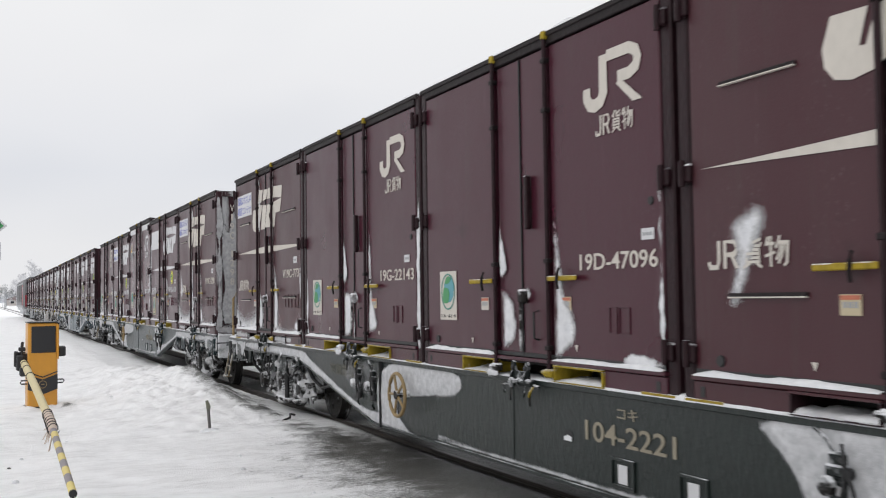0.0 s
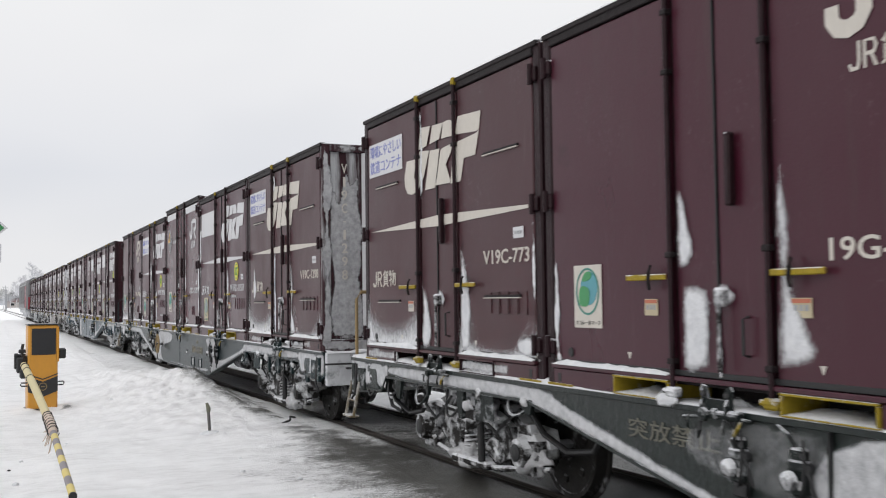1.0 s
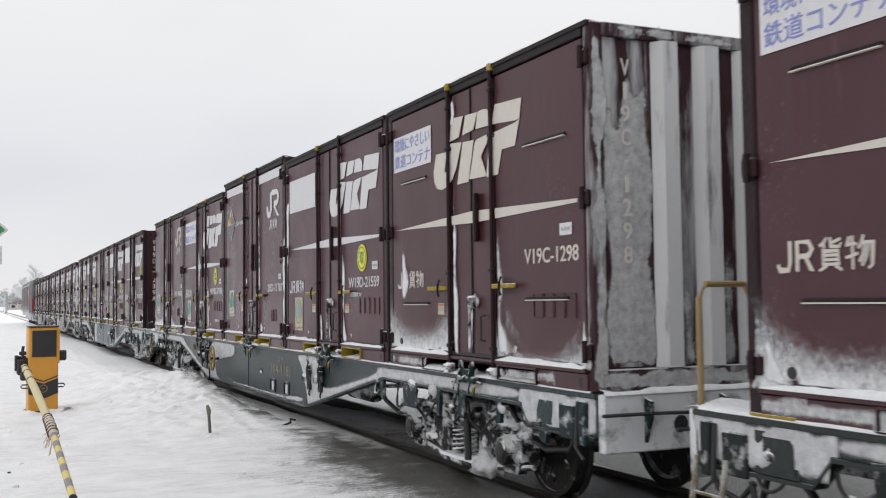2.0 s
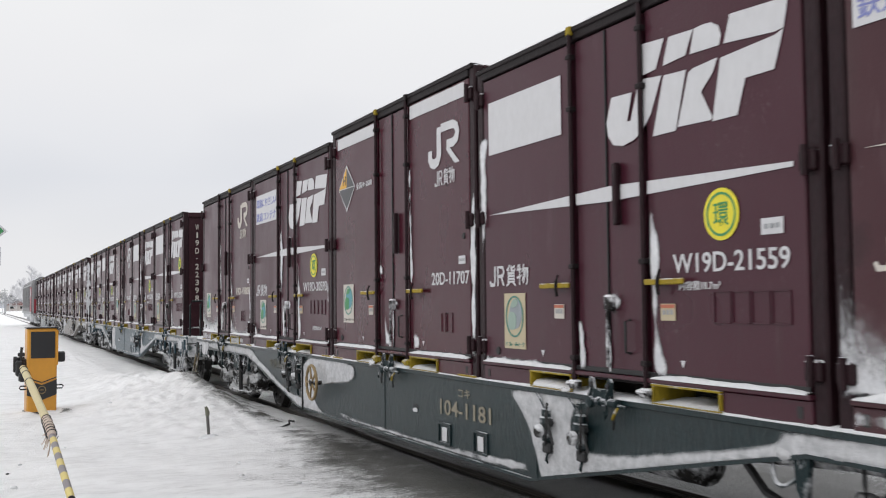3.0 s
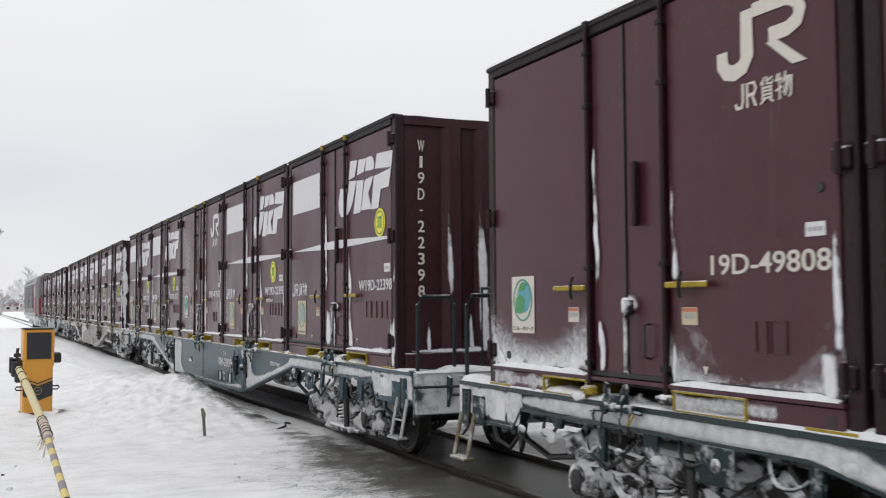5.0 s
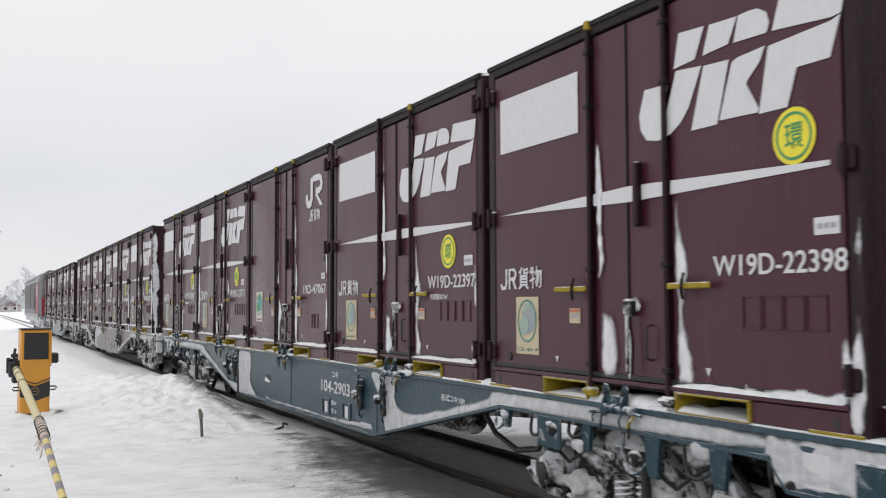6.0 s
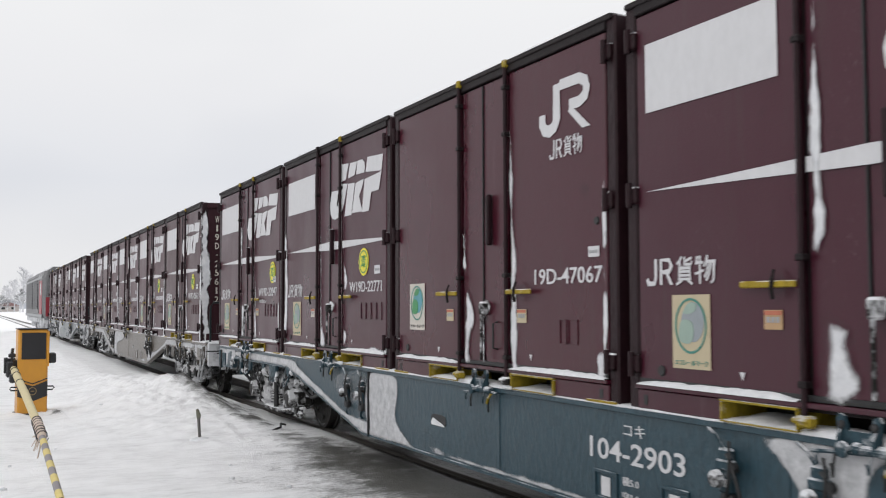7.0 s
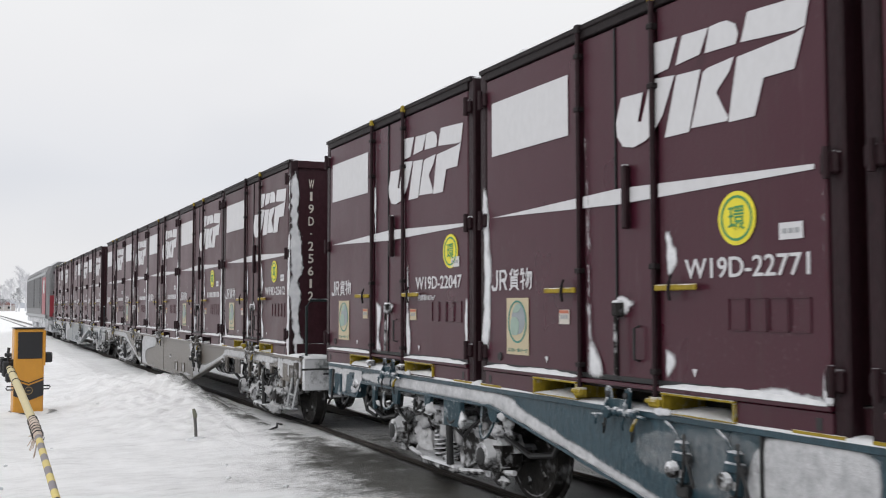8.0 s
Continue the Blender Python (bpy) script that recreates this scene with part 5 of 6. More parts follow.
    for y in (9.60, 9.36):
        m.tube([(-0.03, d * y, 0.74), (-0.10, d * y, 0.38)], 0.017, 6)
    m.box((-0.14, d * 9.345, 0.365), (-0.04, d * 9.615, 0.39), 0.006).box((-0.075, d * 9.345, 0.53), (-0.06, d * 9.615, 0.55), 0.004)
    part("step", m, RIMED_OCHRE if colour in ("dark", "green") else GALV, w, "snowy steel step")
    part("handrail", Mesh().tube([(0.05, d * 9.66, 0.98), (0.05, d * 9.66, 1.62), (0.10, d * 9.66, 1.70), (0.38, d * 9.66, 1.70), (0.43, d * 9.66, 1.62), (0.43, d * 9.66, 0.98)], 0.019, 8), OCHRE if colour == "dark" else DARK_TUBE, w, "bent tube handrail")
    part("handrail", Mesh().tube([(0.75, d * 9.62, 0.98), (0.75, d * 9.62, 1.78), (1.75, d * 9.62, 1.78), (1.75, d * 9.62, 0.98)], 0.019, 8), DARK_TUBE, w)
    # clamps between the containers and the sill: a forked bracket over two rollers, with a hanging chain
    for i in range(5):
        y = deck - 2 * PITCH + PITCH * i
        c = part("container_clamp", Mesh().prism([(y - 0.11, 0.975), (y + 0.11, 0.975), (y + 0.13, 1.10), (y + 0.115, 1.125), (y + 0.085, 1.115), (y + 0.065, 1.05), (y - 0.065, 1.05), (y - 0.085, 1.115), (y - 0.115, 1.125), (y - 0.13, 1.10)], 0, -0.062, -0.042), rime, w, "forked clamp bracket with snow on it")
        for e in (-1, 1):
            part("cheek", Mesh().prism([(-0.085, 0.955), (-0.03, 0.955), (-0.03, 1.05), (-0.06, 1.075), (-0.085, 1.02)], 1, y + e * 0.10 - 0.008, y + e * 0.10 + 0.008), rime, c)
            part("boss", Mesh().lathe([(-0.078, 0.012), (-0.072, 0.020), (-0.05, 0.022)], (0, y + e * 0.095, 1.075), 10), BLACK, c)
        part("roller", Mesh().lathe([(y - 0.20, 0.018), (y - 0.195, 0.028), (y - 0.12, 0.028), (y - 0.115, 0.020), (y - 0.02, 0.020), (y - 0.015, 0.03), (y + 0.02, 0.03), (y + 0.025, 0.018)], (-0.062, 0, 0.972), 12, axis=1), rime, c)
        part("hand_screw", Mesh().lathe([(-0.11, 0.016), (-0.105, 0.036), (-0.085, 0.040), (-0.075, 0.026), (-0.03, 0.022)], (0, y + 0.07, 0.965), 12), rime, c)
        part("tie", Mesh().tube([(-0.045, y - 0.26, 0.95), (-0.06, y - 0.16, 0.962), (-0.05, y + 0.12, 0.945), (-0.045, y + 0.30, 0.930)], 0.011, 6), rime, c)
        part("hook", Mesh().tube([(-0.05, y - 0.19, 0.955), (-0.085, y - 0.20, 0.915), (-0.075, y - 0.16, 0.875), (-0.05, y - 0.14, 0.90)], 0.010, 6), WORN_YELLOW, c)
        for k, (dy, drop) in enumerate(((-0.15, 0.14), (-0.06, 0.08), (0.15, 0.12), (0.24, 0.07))):
            jig = rng.uniform(-0.02, 0.02)
            part("chain", Mesh().tube([(-0.05, y + dy, 0.945), (-0.062, y + dy + jig, 0.945 - 0.6 * drop), (-0.05, y + dy + 0.02, 0.945 - drop), (-0.045, y + dy + 0.035, 0.95 - 0.55 * drop)], 0.008, 5), rime if k % 2 else BLACK, c)
        m = snow_film([(y - 2.0 + 2.0 - 0.10 + d, z) for d, z in ((0.0, 0.99), (0.20, 0.99), (0.19, 1.04), (0.01, 1.03))], 0.0, cell=0.03, soft=0.03, bulge=0.03, seed=y + centre)
        part("cupped_snow", m, SNOW, c, smooth=True, at=pose(-0.05, 0, 0))
    # pressings, valves and tanks on the deep middle
    for y in (3.05, -3.05, 0.0):
        part("seam", Mesh().box((-0.006, y - 0.012, 0.31), (0.0, y + 0.012, 0.955), 0.002), steel, w)
    part("joint_seam", Mesh().box((-0.036, 2.775, 0.30), (-0.002, 2.787, 0.958), 0.002), BLACK, w)
    for y in (-1.45, -2.15):
        f = Mesh()
        for a, b, c, e in ((-0.13, -0.11, 0.38, 0.57), (0.11, 0.13, 0.38, 0.57), (-0.13, 0.13, 0.38, 0.40), (-0.13, 0.13, 0.55, 0.57)):
            f.box((-0.014, y + a, c), (0.0, y + b, e), 0.003)
        part("card_frame", f, steel, w)
        part("card", Mesh().box((-0.008, y - 0.05, 0.41), (-0.003, y + 0.05, 0.53), 0.001), WHITE, w)
    part("air_tank", Mesh().lathe([(-4.6, 0.05), (-4.55, 0.14), (-3.9, 0.14), (-3.85, 0.05)], (0.35, 0, 0.62), 18, axis=1), STEEL, w)
    spots = [(2.98, 0.11), (3.42, 0.13)] + ([(-2.62, 0.10), (-3.28, 0.12)] if colour == "blue" else [(-3.25, 0.11), (-3.70, 0.12)])
    for y, a in spots:
        g = part("valve_box", Mesh().box((-0.045, y - 0.05, 0.62), (0.0, y + 0.05, 0.86), 0.012).box((-0.055, y - 0.075, 0.74), (-0.01, y + 0.06, 0.80), 0.01), rime, w)
        part("valve_box_foot", Mesh().box((-0.055, y - 0.07, 0.545), (-0.005, y + 0.03, 0.62), 0.012), BLACK, g)
        part("stencil", Mesh().box((-0.0485, y - 0.04, 0.655), (-0.0455, y - 0.005, 0.70), 0.0005), WHITE, g)
        part("lever", Mesh().tube([(-0.05, y - 0.03, 0.83), (-0.085, y - 0.09, 0.82), (-0.08, y - 0.13, 0.72), (-0.065, y - 0.15, 0.62)], 0.010, 6), BLACK, g)
        part("knob", Mesh().lathe([(-0.085, 0.012), (-0.08, 0.028), (-0.05, 0.030), (-0.04, 0.018)], (0, y - 0.10, 0.77), 12), BLACK, g)
        part("pipe", Mesh().tube([(-0.03, y + 0.02, 0.86), (-0.04, y + 0.06, 0.92), (-0.02, y + 0.15, 0.955)], 0.009, 6), rime, g)
        part("hose", Mesh().tube([(-0.05, y - 0.05, 0.90), (-0.09, y - 0.10, 0.82), (-0.08, y - 0.08, 0.70), (-0.05, y - 0.02, 0.60)], 0.010, 6), BLACK, g)
        part("cock", Mesh().lathe([(-0.11, 0.02), (-0.10, 0.045), (-0.07, 0.05), (-0.05, 0.03)], (0, y + 0.02, 0.70), 12), STEEL, g)
        part("pipe", Mesh().tube([(-0.03, y - 0.02, 0.56), (-0.03, y + 0.01, 0.49), (0.0, y + 0.02, 0.46)], 0.010, 6), rime, g)
    part("brake_cylinder", Mesh().lathe([(0.0, 0.08), (0.02, 0.16), (0.55, 0.16), (0.60, 0.06)], (0.55, 0.8, 0.62), 18, axis=1), STEEL, w)
    part("brake_pipe", Mesh().tube([(0.45, -9.6, 0.70), (0.45, -5.6, 0.74), (0.50, -3.0, 0.55), (0.50, 3.0, 0.55), (0.45, 5.6, 0.74), (0.45, 9.6, 0.70)], 0.025, 7), STEEL, w)
    for y in (-8.6, 8.6, 5.55, -5.55):
        part("brake_rigging", Mesh().tube([(0.20, y - 0.55, 0.74), (0.25, y - 0.3, 0.52), (0.28, y + 0.1, 0.46), (0.25, y + 0.4, 0.56), (0.20, y + 0.55, 0.76)], 0.024, 7), BLACK, w)
    # oval sling hole with snow in it: a black patch paints its shaded inside
    hole_y = -0.80 if colour != "blue" else 1.12
    if colour == "blue":
        hole = [(hole_y + 0.155 * (abs(math.cos(a)) ** 0.6) * (1 if math.cos(a) > 0 else -1), 0.63 + 0.052 * (abs(math.sin(a)) ** 0.6) * (1 if math.sin(a) > 0 else -1)) for a in (2 * math.pi * k / 28 for k in range(28))]
        heap = [(hole_y - 0.135, 0.585), (hole_y + 0.13, 0.585), (hole_y + 0.145, 0.61), (hole_y + 0.10, 0.648), (hole_y, 0.622), (hole_y - 0.09, 0.606)]
    else:
        hole = [(hole_y + 0.06 * math.cos(a), 0.635 + 0.045 * math.sin(a)) for a in (2 * math.pi * k / 20 for k in range(20))]
        heap = [(hole_y - 0.045, 0.605), (hole_y + 0.045, 0.605), (hole_y + 0.052, 0.63), (hole_y, 0.645), (hole_y - 0.05, 0.632)]
    part("sling_hole", Mesh().prism(hole, 0, -0.004, 0.0), BLACK, w)
    part("hole_snow", Mesh().prism(heap, 0, -0.009, -0.0042), SNOW_SOLID, w)
    if handbrake:
        ring = [(-0.13, 2.06 + 0.20 * math.cos(a), 0.69 + 0.20 * math.sin(a)) for a in (2 * math.pi * k / 24 for k in range(24))]
        h = part("handbrake_wheel", Mesh().tube(ring, 0.018, 8, True), OCHRE, w, "ochre spoked handbrake wheel")
        for k in range(5):
            a = 2 * math.pi * k / 5
            part("spoke", Mesh().tube([(-0.13, 2.06, 0.69), (-0.13, 2.06 + 0.195 * math.cos(a), 0.69 + 0.195 * math.sin(a))], 0.013, 6), OCHRE, h)
        part("shaft", Mesh().lathe([(-0.15, 0.04), (0.0, 0.03)], (0, 2.06, 0.69), 12), STEEL, h)
    if mark:
        ink = PALE_INK if colour != "blue" else WHITE
        first = {"dark": 1.02, "green": 1.36, "blue": 1.27}[colour]
        letters("number", mark, first, 0.64, 0.135, 0.98, ink, w, 0.004, "stencilled wagon number")
        letters("class_mark", "コキ", first + 0.38, 0.815, 0.075, 0.22, ink, w, 0.004)
        if colour == "blue":
            letters("load_mark", "積5.0", first + 0.36, 0.505, 0.055, 0.17, ink, w, 0.004)
            letters("load_mark", "空1.8", first + 0.36, 0.415, 0.055, 0.17, ink, w, 0.004)
            letters("class_mark", "形式コキ104", 4.62, 0.80, 0.06, 0.46, ink, w, 0.004)
        if colour != "blue":
            letters("warning", "突放禁止", -4.46, 0.74, 0.125, 0.86, FAINT_INK, w, 0.004, "faded warning in buff paint")
    # snow on the sloping webs, at the joints and along the bottom flange
    start = 3.0 if colour == "blue" else 2.8
    films = [
        [(-2.93, 0.25), (-1.35, 0.25), (-1.75, 0.37), (-2.12, 0.55), (-2.02, 0.80), (-2.05, 1.0), (-2.93, 1.0)] if colour == "blue" else
        [(-2.93, 0.25), (-1.65, 0.25), (-2.05, 0.36), (-2.35, 0.48), (-2.32, 0.60), (-1.75, 0.68), (-1.0, 0.74), (-0.85, 0.84), (-0.95, 1.0), (-2.93, 1.0)],
        [(-2.60, 0.24), (-3.15, 0.24), (-5.82, 0.82), (-8.68, 0.83), (-8.68, 0.99), (-5.5, 0.99), (-5.25, 0.88), (-4.5, 0.71), (-4.0, 0.60), (-3.4, 0.47), (-2.60, 0.46)],
        [(-3.95, 0.66), (-3.9, 0.93), (-3.2, 0.99), (-2.74, 0.99), (-2.74, 0.50), (-3.1, 0.52), (-3.5, 0.56)],
        [(start + 0.35, 0.25), (3.15, 0.24), (5.82, 0.82), (8.68, 0.83), (8.68, 0.99), (5.5, 0.99), (5.55, 0.90), (5.0, 0.80), (4.2, 0.66), (3.75, 0.62), (3.55, 0.72), (3.6, 0.88), (3.9, 0.99), (start - 0.25, 0.99), (start + 0.1, 0.75), (start + 0.25, 0.5)],
        [(8.58, 0.70), (9.68, 0.70), (9.68, 0.99), (8.58, 0.99)],
        [(-8.58, 0.70), (-9.68, 0.70), (-9.68, 0.99), (-8.58, 0.99)],
        [(-1.5, 0.325), (2.95, 0.325), (2.95, 0.44), (2.2, 0.40), (1.2, 0.37), (0.2, 0.385), (-0.7, 0.37), (-1.4, 0.40)],
    ]
    for i, poly in enumerate(films):
        film = snow_film(poly, 0.003, cell=0.028 if centre < 60 else 0.05, soft=0.07 if i < 4 else 0.05, bulge=0.022, seed=centre + i, wobble=0.05 if i in (4, 5) else 0.014, cut=i not in (4, 5))
        film.v = [(x, y, max(z, belly(y))) for x, y, z in film.v]
        if i == 2:
            film.cover = [0.24 * c for c in film.cover]
        if i in (4, 5):
            film.cover = [0.72 * c for c in film.cover]
        part("snow_film", film, SMOOTH_SNOW, w, smooth=True)
    ledge = Mesh()
    for i in range(193):
        a = -9.6 + 0.1 * i
        h = 0.010 + 0.06 * max(0.0, noise.noise((a * 0.8, centre, 0.0)) + 0.25 + 0.3 * noise.noise((a * 5, centre, 3.0)))
        ledge.v += [(-0.026, a, 0.994), (-0.020, a, 0.996 + 0.6 * h), (0.01, a, 0.998 + h), (0.10, a, 1.0 + 1.2 * h), (0.32, a, 0.99)]
    ledge.f = [(5 * i + r, 5 * i + r + 1, 5 * i + r + 6, 5 * i + r + 5) for i in range(192) for r in range(4)]
    part("deck_snow", ledge, SNOW_SOLID, w, smooth=True)
    # brackets, hoses and clods hanging under the ends of the sills
    for side in (-1, 1):
        for k in range(6):
            y = side * (5.75 + 0.62 * k + rng.uniform(-0.12, 0.12))
            a, low = rng.uniform(0.04, 0.10), rng.uniform(0.58, 0.76)
            part("hanger", Mesh().prism([(y - a, 0.86), (y + a, 0.86), (y + 0.7 * a, low + 0.04), (y + 0.3 * a, low), (y - 0.5 * a, low)], 0, -0.012, 0.02), rime, w)
            sag, run = rng.uniform(0.10, 0.28), rng.uniform(0.18, 0.40)
            part("hose", Mesh().tube([(0.045 - 0.07 * math.sin(math.pi * q / 10), y + run * (q / 10 - 0.05 * math.sin(2 * math.pi * q / 10)), 0.85 - sag * math.sin(math.pi * q / 10) ** 0.8) for q in range(11)], 0.012, 6), BLACK if k % 3 else rime, w)
            cy, cz, r = y + rng.uniform(-0.2, 0.2), rng.uniform(0.66, 0.84), rng.uniform(0.03, 0.06)
            bm = bmesh.new()
            bmesh.ops.create_icosphere(bm, subdivisions=2, radius=r)
            m = Mesh().add([(0.5 * v.co.x * q - 0.01, 1.5 * v.co.y * q + cy, 0.9 * v.co.z * q + cz) for v, q in ((v, 1 + 0.9 * noise.noise(v.co * 16 + Vector((cy, cz, k)))) for v in bm.verts)], [[v.index for v in f.verts] for f in bm.faces])
            bm.free()
            part("snow_lump", m, STEEL if k % 2 else DIRTY_SNOW, w, smooth=True)
        part("card_holder", Mesh().box((-0.02, side * 6.45 - 0.16, 0.62), (-0.004, side * 6.45 + 0.16, 0.84), 0.006), rime, w)
    for y in (-7.1, 7.1):
        b = bogie_on(w, y, rng)
        for s in (-0.95, 0.95):
            WHEELS.append((wheelset(b, y + s), y + s))
    return w


FAINT_INK = plain("worn_buff_paint", (0.12, 0.115, 0.09), 0.6, worn=0.7)
PALE_INK = plain("faded_buff_paint", (0.26, 0.23, 0.17), 0.6, worn=0.5)
for centre, shift, colour, mark, boxes in LOAD:
    TRAIN.append(flat_wagon(centre, shift, colour, mark, colour in ("dark", "green")))


# ---- locomotive at the far end ----
def locomotive(front):
    w = thing("locomotive", pose(FLANK - 0.28, front, 0), "grey and red diesel locomotive, dusted with snow", "locomotive")
    grey, red, dark = frosted("loco_grey", (0.20, 0.20, 0.205), 0.75, 1.0, 0.45, scale=2.0), RED, frosted("loco_black", (0.03, 0.03, 0.033), 0.9, 1.15, 0.4)
    body = [(0.10, 1.05), (0.02, 1.25), (0.0, 3.2), (0.12, 3.62), (0.45, 3.84), (2.40, 3.84), (2.73, 3.62), (2.85, 3.2), (2.83, 1.25), (2.75, 1.05)]
    part("body", Mesh().prism(body, 1, 0.55, 18.4), grey, w)
    for a, b in ((0.0, 0.55), (18.4, 18.95)):
        near, far = (a, b) if a == 0.0 else (b, a)
        m = Mesh()
        low = [(x, near, z) for x, z in body]
        high = [(x, far, z) for x, z in body]
        n = len(body)
        m.add([(x * 0.9 + 0.14, y + (0.25 if z > 2.2 else 0.0) * (1 if a == 0.0 else -1), z) for x, y, z in low] + high, [list(range(n)), list(range(2 * n - 1, n - 1, -1))] + [[i, n + i, n + (i + 1) % n, (i + 1) % n] for i in range(n)])
        part("cab_front", m, grey, w)
    part("red_panel", Mesh().box((-0.012, 0.56, 1.25), (0.0, 3.0, 3.1), 0.003), red, w)
    part("nose_panel", Mesh().box((0.16, -0.02, 1.15), (2.69, -0.003, 2.18), 0.01), red, w)
    part("cab_window", Mesh().box((-0.018, 1.2, 2.3), (-0.0125, 2.2, 2.95), 0.003), GLASS, w)
    part("cab_door", Mesh().box((-0.014, 3.2, 1.3), (0.0, 3.9, 3.2), 0.003), dark, w)
    for y, run in ((4.6, 4.6), (10.0, 7.6)):
        g = part("grille", Mesh().box((-0.010, y, 1.55), (0.0, y + run, 3.42), 0.003), dark, w)
        m = Mesh()
        for k in range(9):
            m.box((-0.03, y + 0.08, 1.66 + 0.18 * k), (-0.011, y + run - 0.08, 1.71 + 0.18 * k), 0.003)
        part("slat", m, dark, g)
    part("windscreen", Mesh().box((0.45, 0.10, 2.45), (2.35, 0.16, 3.15), 0.01), GLASS, w)
    part("skirt", Mesh().box((0.1, 0.4, 0.75), (2.75, 18.5, 1.06), 0.02), SNOWY_STEEL, w)
    for y in (2.9, 9.5, 16.1):
        b = part("bogie", Mesh().box((0.35, y - 1.7, 0.35), (2.5, y + 1.7, 0.75), 0.06), SNOWY_STEEL, w)
        for s in (-1.0, 1.0):
            part("wheel", Mesh().lathe([(0.62, 0.2), (0.62, 0.43), (0.75, 0.46), (2.1, 0.43), (2.2, 0.2)], (0, y + s, 0.455), 28), WHEEL_STEEL, b)
    part("roof_snow", Mesh().box((0.5, 0.8, 3.842), (2.35, 18.2, 3.87), 0.01), SNOW_SOLID, w)
    part("cant_rail", Mesh().box((-0.02, 0.6, 3.22), (0.03, 18.3, 3.34), 0.01), GALV, w)
    part("sill_stripe", Mesh().box((-0.015, 0.5, 1.08), (0.03, 18.4, 1.24), 0.005), GALV, w)
    part("step", Mesh().box((-0.03, 0.7, 0.45), (0.2, 1.4, 1.06), 0.02), SNOWY_STEEL, w)
    return w


TRAIN.append(locomotive(98.75))


# ---- ground: one sheet of snow, the crossing's wet road and the track bed ----
MID = FLANK + WIDE / 2


def smooth(a, b, v):
    t = max(0.0, min(1.0, (v - a) / (b - a)))
    return t * t * (3 - 2 * t)


def axis_points(lo, hi, fine_lo, fine_hi, step, grow):
    pts = list(np.arange(fine_lo, fine_hi + 1e-6, step))
    d, p = step, pts[-1]
    while p < hi:
        d *= grow
        p += d
        pts.append(min(p, hi))
    d, p, left = step, pts[0], []
    while p > lo:
        d *= grow
        p -= d
        left.append(max(p, lo))
    return left[::-1] + pts


def ground_at(x, y):
    """Height and snow cover."""
    n1, n2, n3 = noise.noise((x * 0.45, y * 0.3, 1.0)), noise.noise((x * 1.7, y * 1.2, 5.0)), noise.noise((x * 5.5, y * 4.0, 9.0))
    lane = smooth(1.1, 2.9, x + 0.40 * n1 + 0.20 * n2) * (1 - smooth(8.6, 14.5, y + 0.9 * n1))
    bed = smooth(4.12, 4.36, x) * (1 - smooth(MID + 1.2, MID + 1.8, x))
    z = -0.035 + (0.035 * n1 + 0.022 * n2 + 0.010 * n3 + 0.004 * noise.noise((x * 13, y * 8, 4.0))) * (1 - 0.75 * lane)
    # ploughed bank beside the crossing, trailing off along the line
    side = (x - 3.27) / (0.44 if x > 3.27 else 1.15)
    bank = 0.36 * math.exp(-side ** 2 - ((y - 17.9) / (3.9 if y < 17.9 else 4.6)) ** 2) + 0.10 * math.exp(-((x - 2.7) / 0.7) ** 2) * smooth(18, 24, y) * (1 - smooth(60, 90, y))
    bank += 0.07 * math.exp(-((x - 2.2) / 1.0) ** 2 - ((y - 15.8) / 2.2) ** 2)
    z += bank * (1 + 0.30 * n2 + 0.22 * n3 + 0.14 * noise.noise((x * 9, y * 5, 2.0)) + 0.06 * noise.noise((x * 21, y * 13, 2.0)))
    z += 0.05 * math.exp(-((x - 0.9) / 0.5) ** 2 - ((y - 16.8) / 0.5) ** 2) * (1 + n3)
    z += 0.036 * smooth(3.2, 4.0, x) * (1 - bed)
    z -= bed * (0.02 + 0.10 * smooth(14, 17, y))
    wet = smooth(2.75, 3.7, x + 0.25 * n1 + 0.12 * n2) * (1 - smooth(9.5, 13.5, y + 0.9 * n1))
    cover = 0.98 - 0.52 * lane - 0.20 * wet - 0.10 * n2 - 0.09 * n3
    cover -= 0.42 * bed * (1 - lane) + 0.34 * bed * lane
    cover -= 0.10 * smooth(3.1, 3.9, x) * (1 - bed) * (1 - smooth(9.5, 15.5, y)) * (1 + 0.5 * n3)
    cover -= 0.34 * math.exp(-((x - 3.72) / 0.40) ** 2) * smooth(9, 13, y) * (1 - smooth(22, 30, y)) * (1.0 + 0.35 * n3)
    cover -= 0.40 * math.exp(-((x - 3.30) / 0.55) ** 2 - ((y - 15.8) / 3.6) ** 2) * (1.0 + 0.6 * n3 + 0.7 * n2)
    cover -= 0.55 * math.exp(-((x - 1.0) / 0.45) ** 2 - ((y - 16.55) / 0.28) ** 2) * (0.9 + 1.2 * n3)
    cover += 0.25 * smooth(MID + 1.6, MID + 3.0, x)
    return z, max(0.0, min(1.0, cover))


gx = axis_points(-900, 900, -0.6, 4.6, 0.055, 1.2)
gy = axis_points(-300, 2200, 6.0, 24.0, 0.065, 1.14)
sheet = Mesh()
sheet.cover = []
for y in gy:
    for x in gx:
        z, c = ground_at(x, y)
        sheet.v.append((x, y, z))
        sheet.cover.append(c)
nx = len(gx)
sheet.f = [(j * nx + i, j * nx + i + 1, (j + 1) * nx + i + 1, (j + 1) * nx + i) for j in range(len(gy) - 1) for i in range(nx - 1)]
ground = tagged(new("ground", sheet.data("ground", GROUND, True)), "trampled and drifted snow over a wet asphalt crossing", "ground", kind="structure")

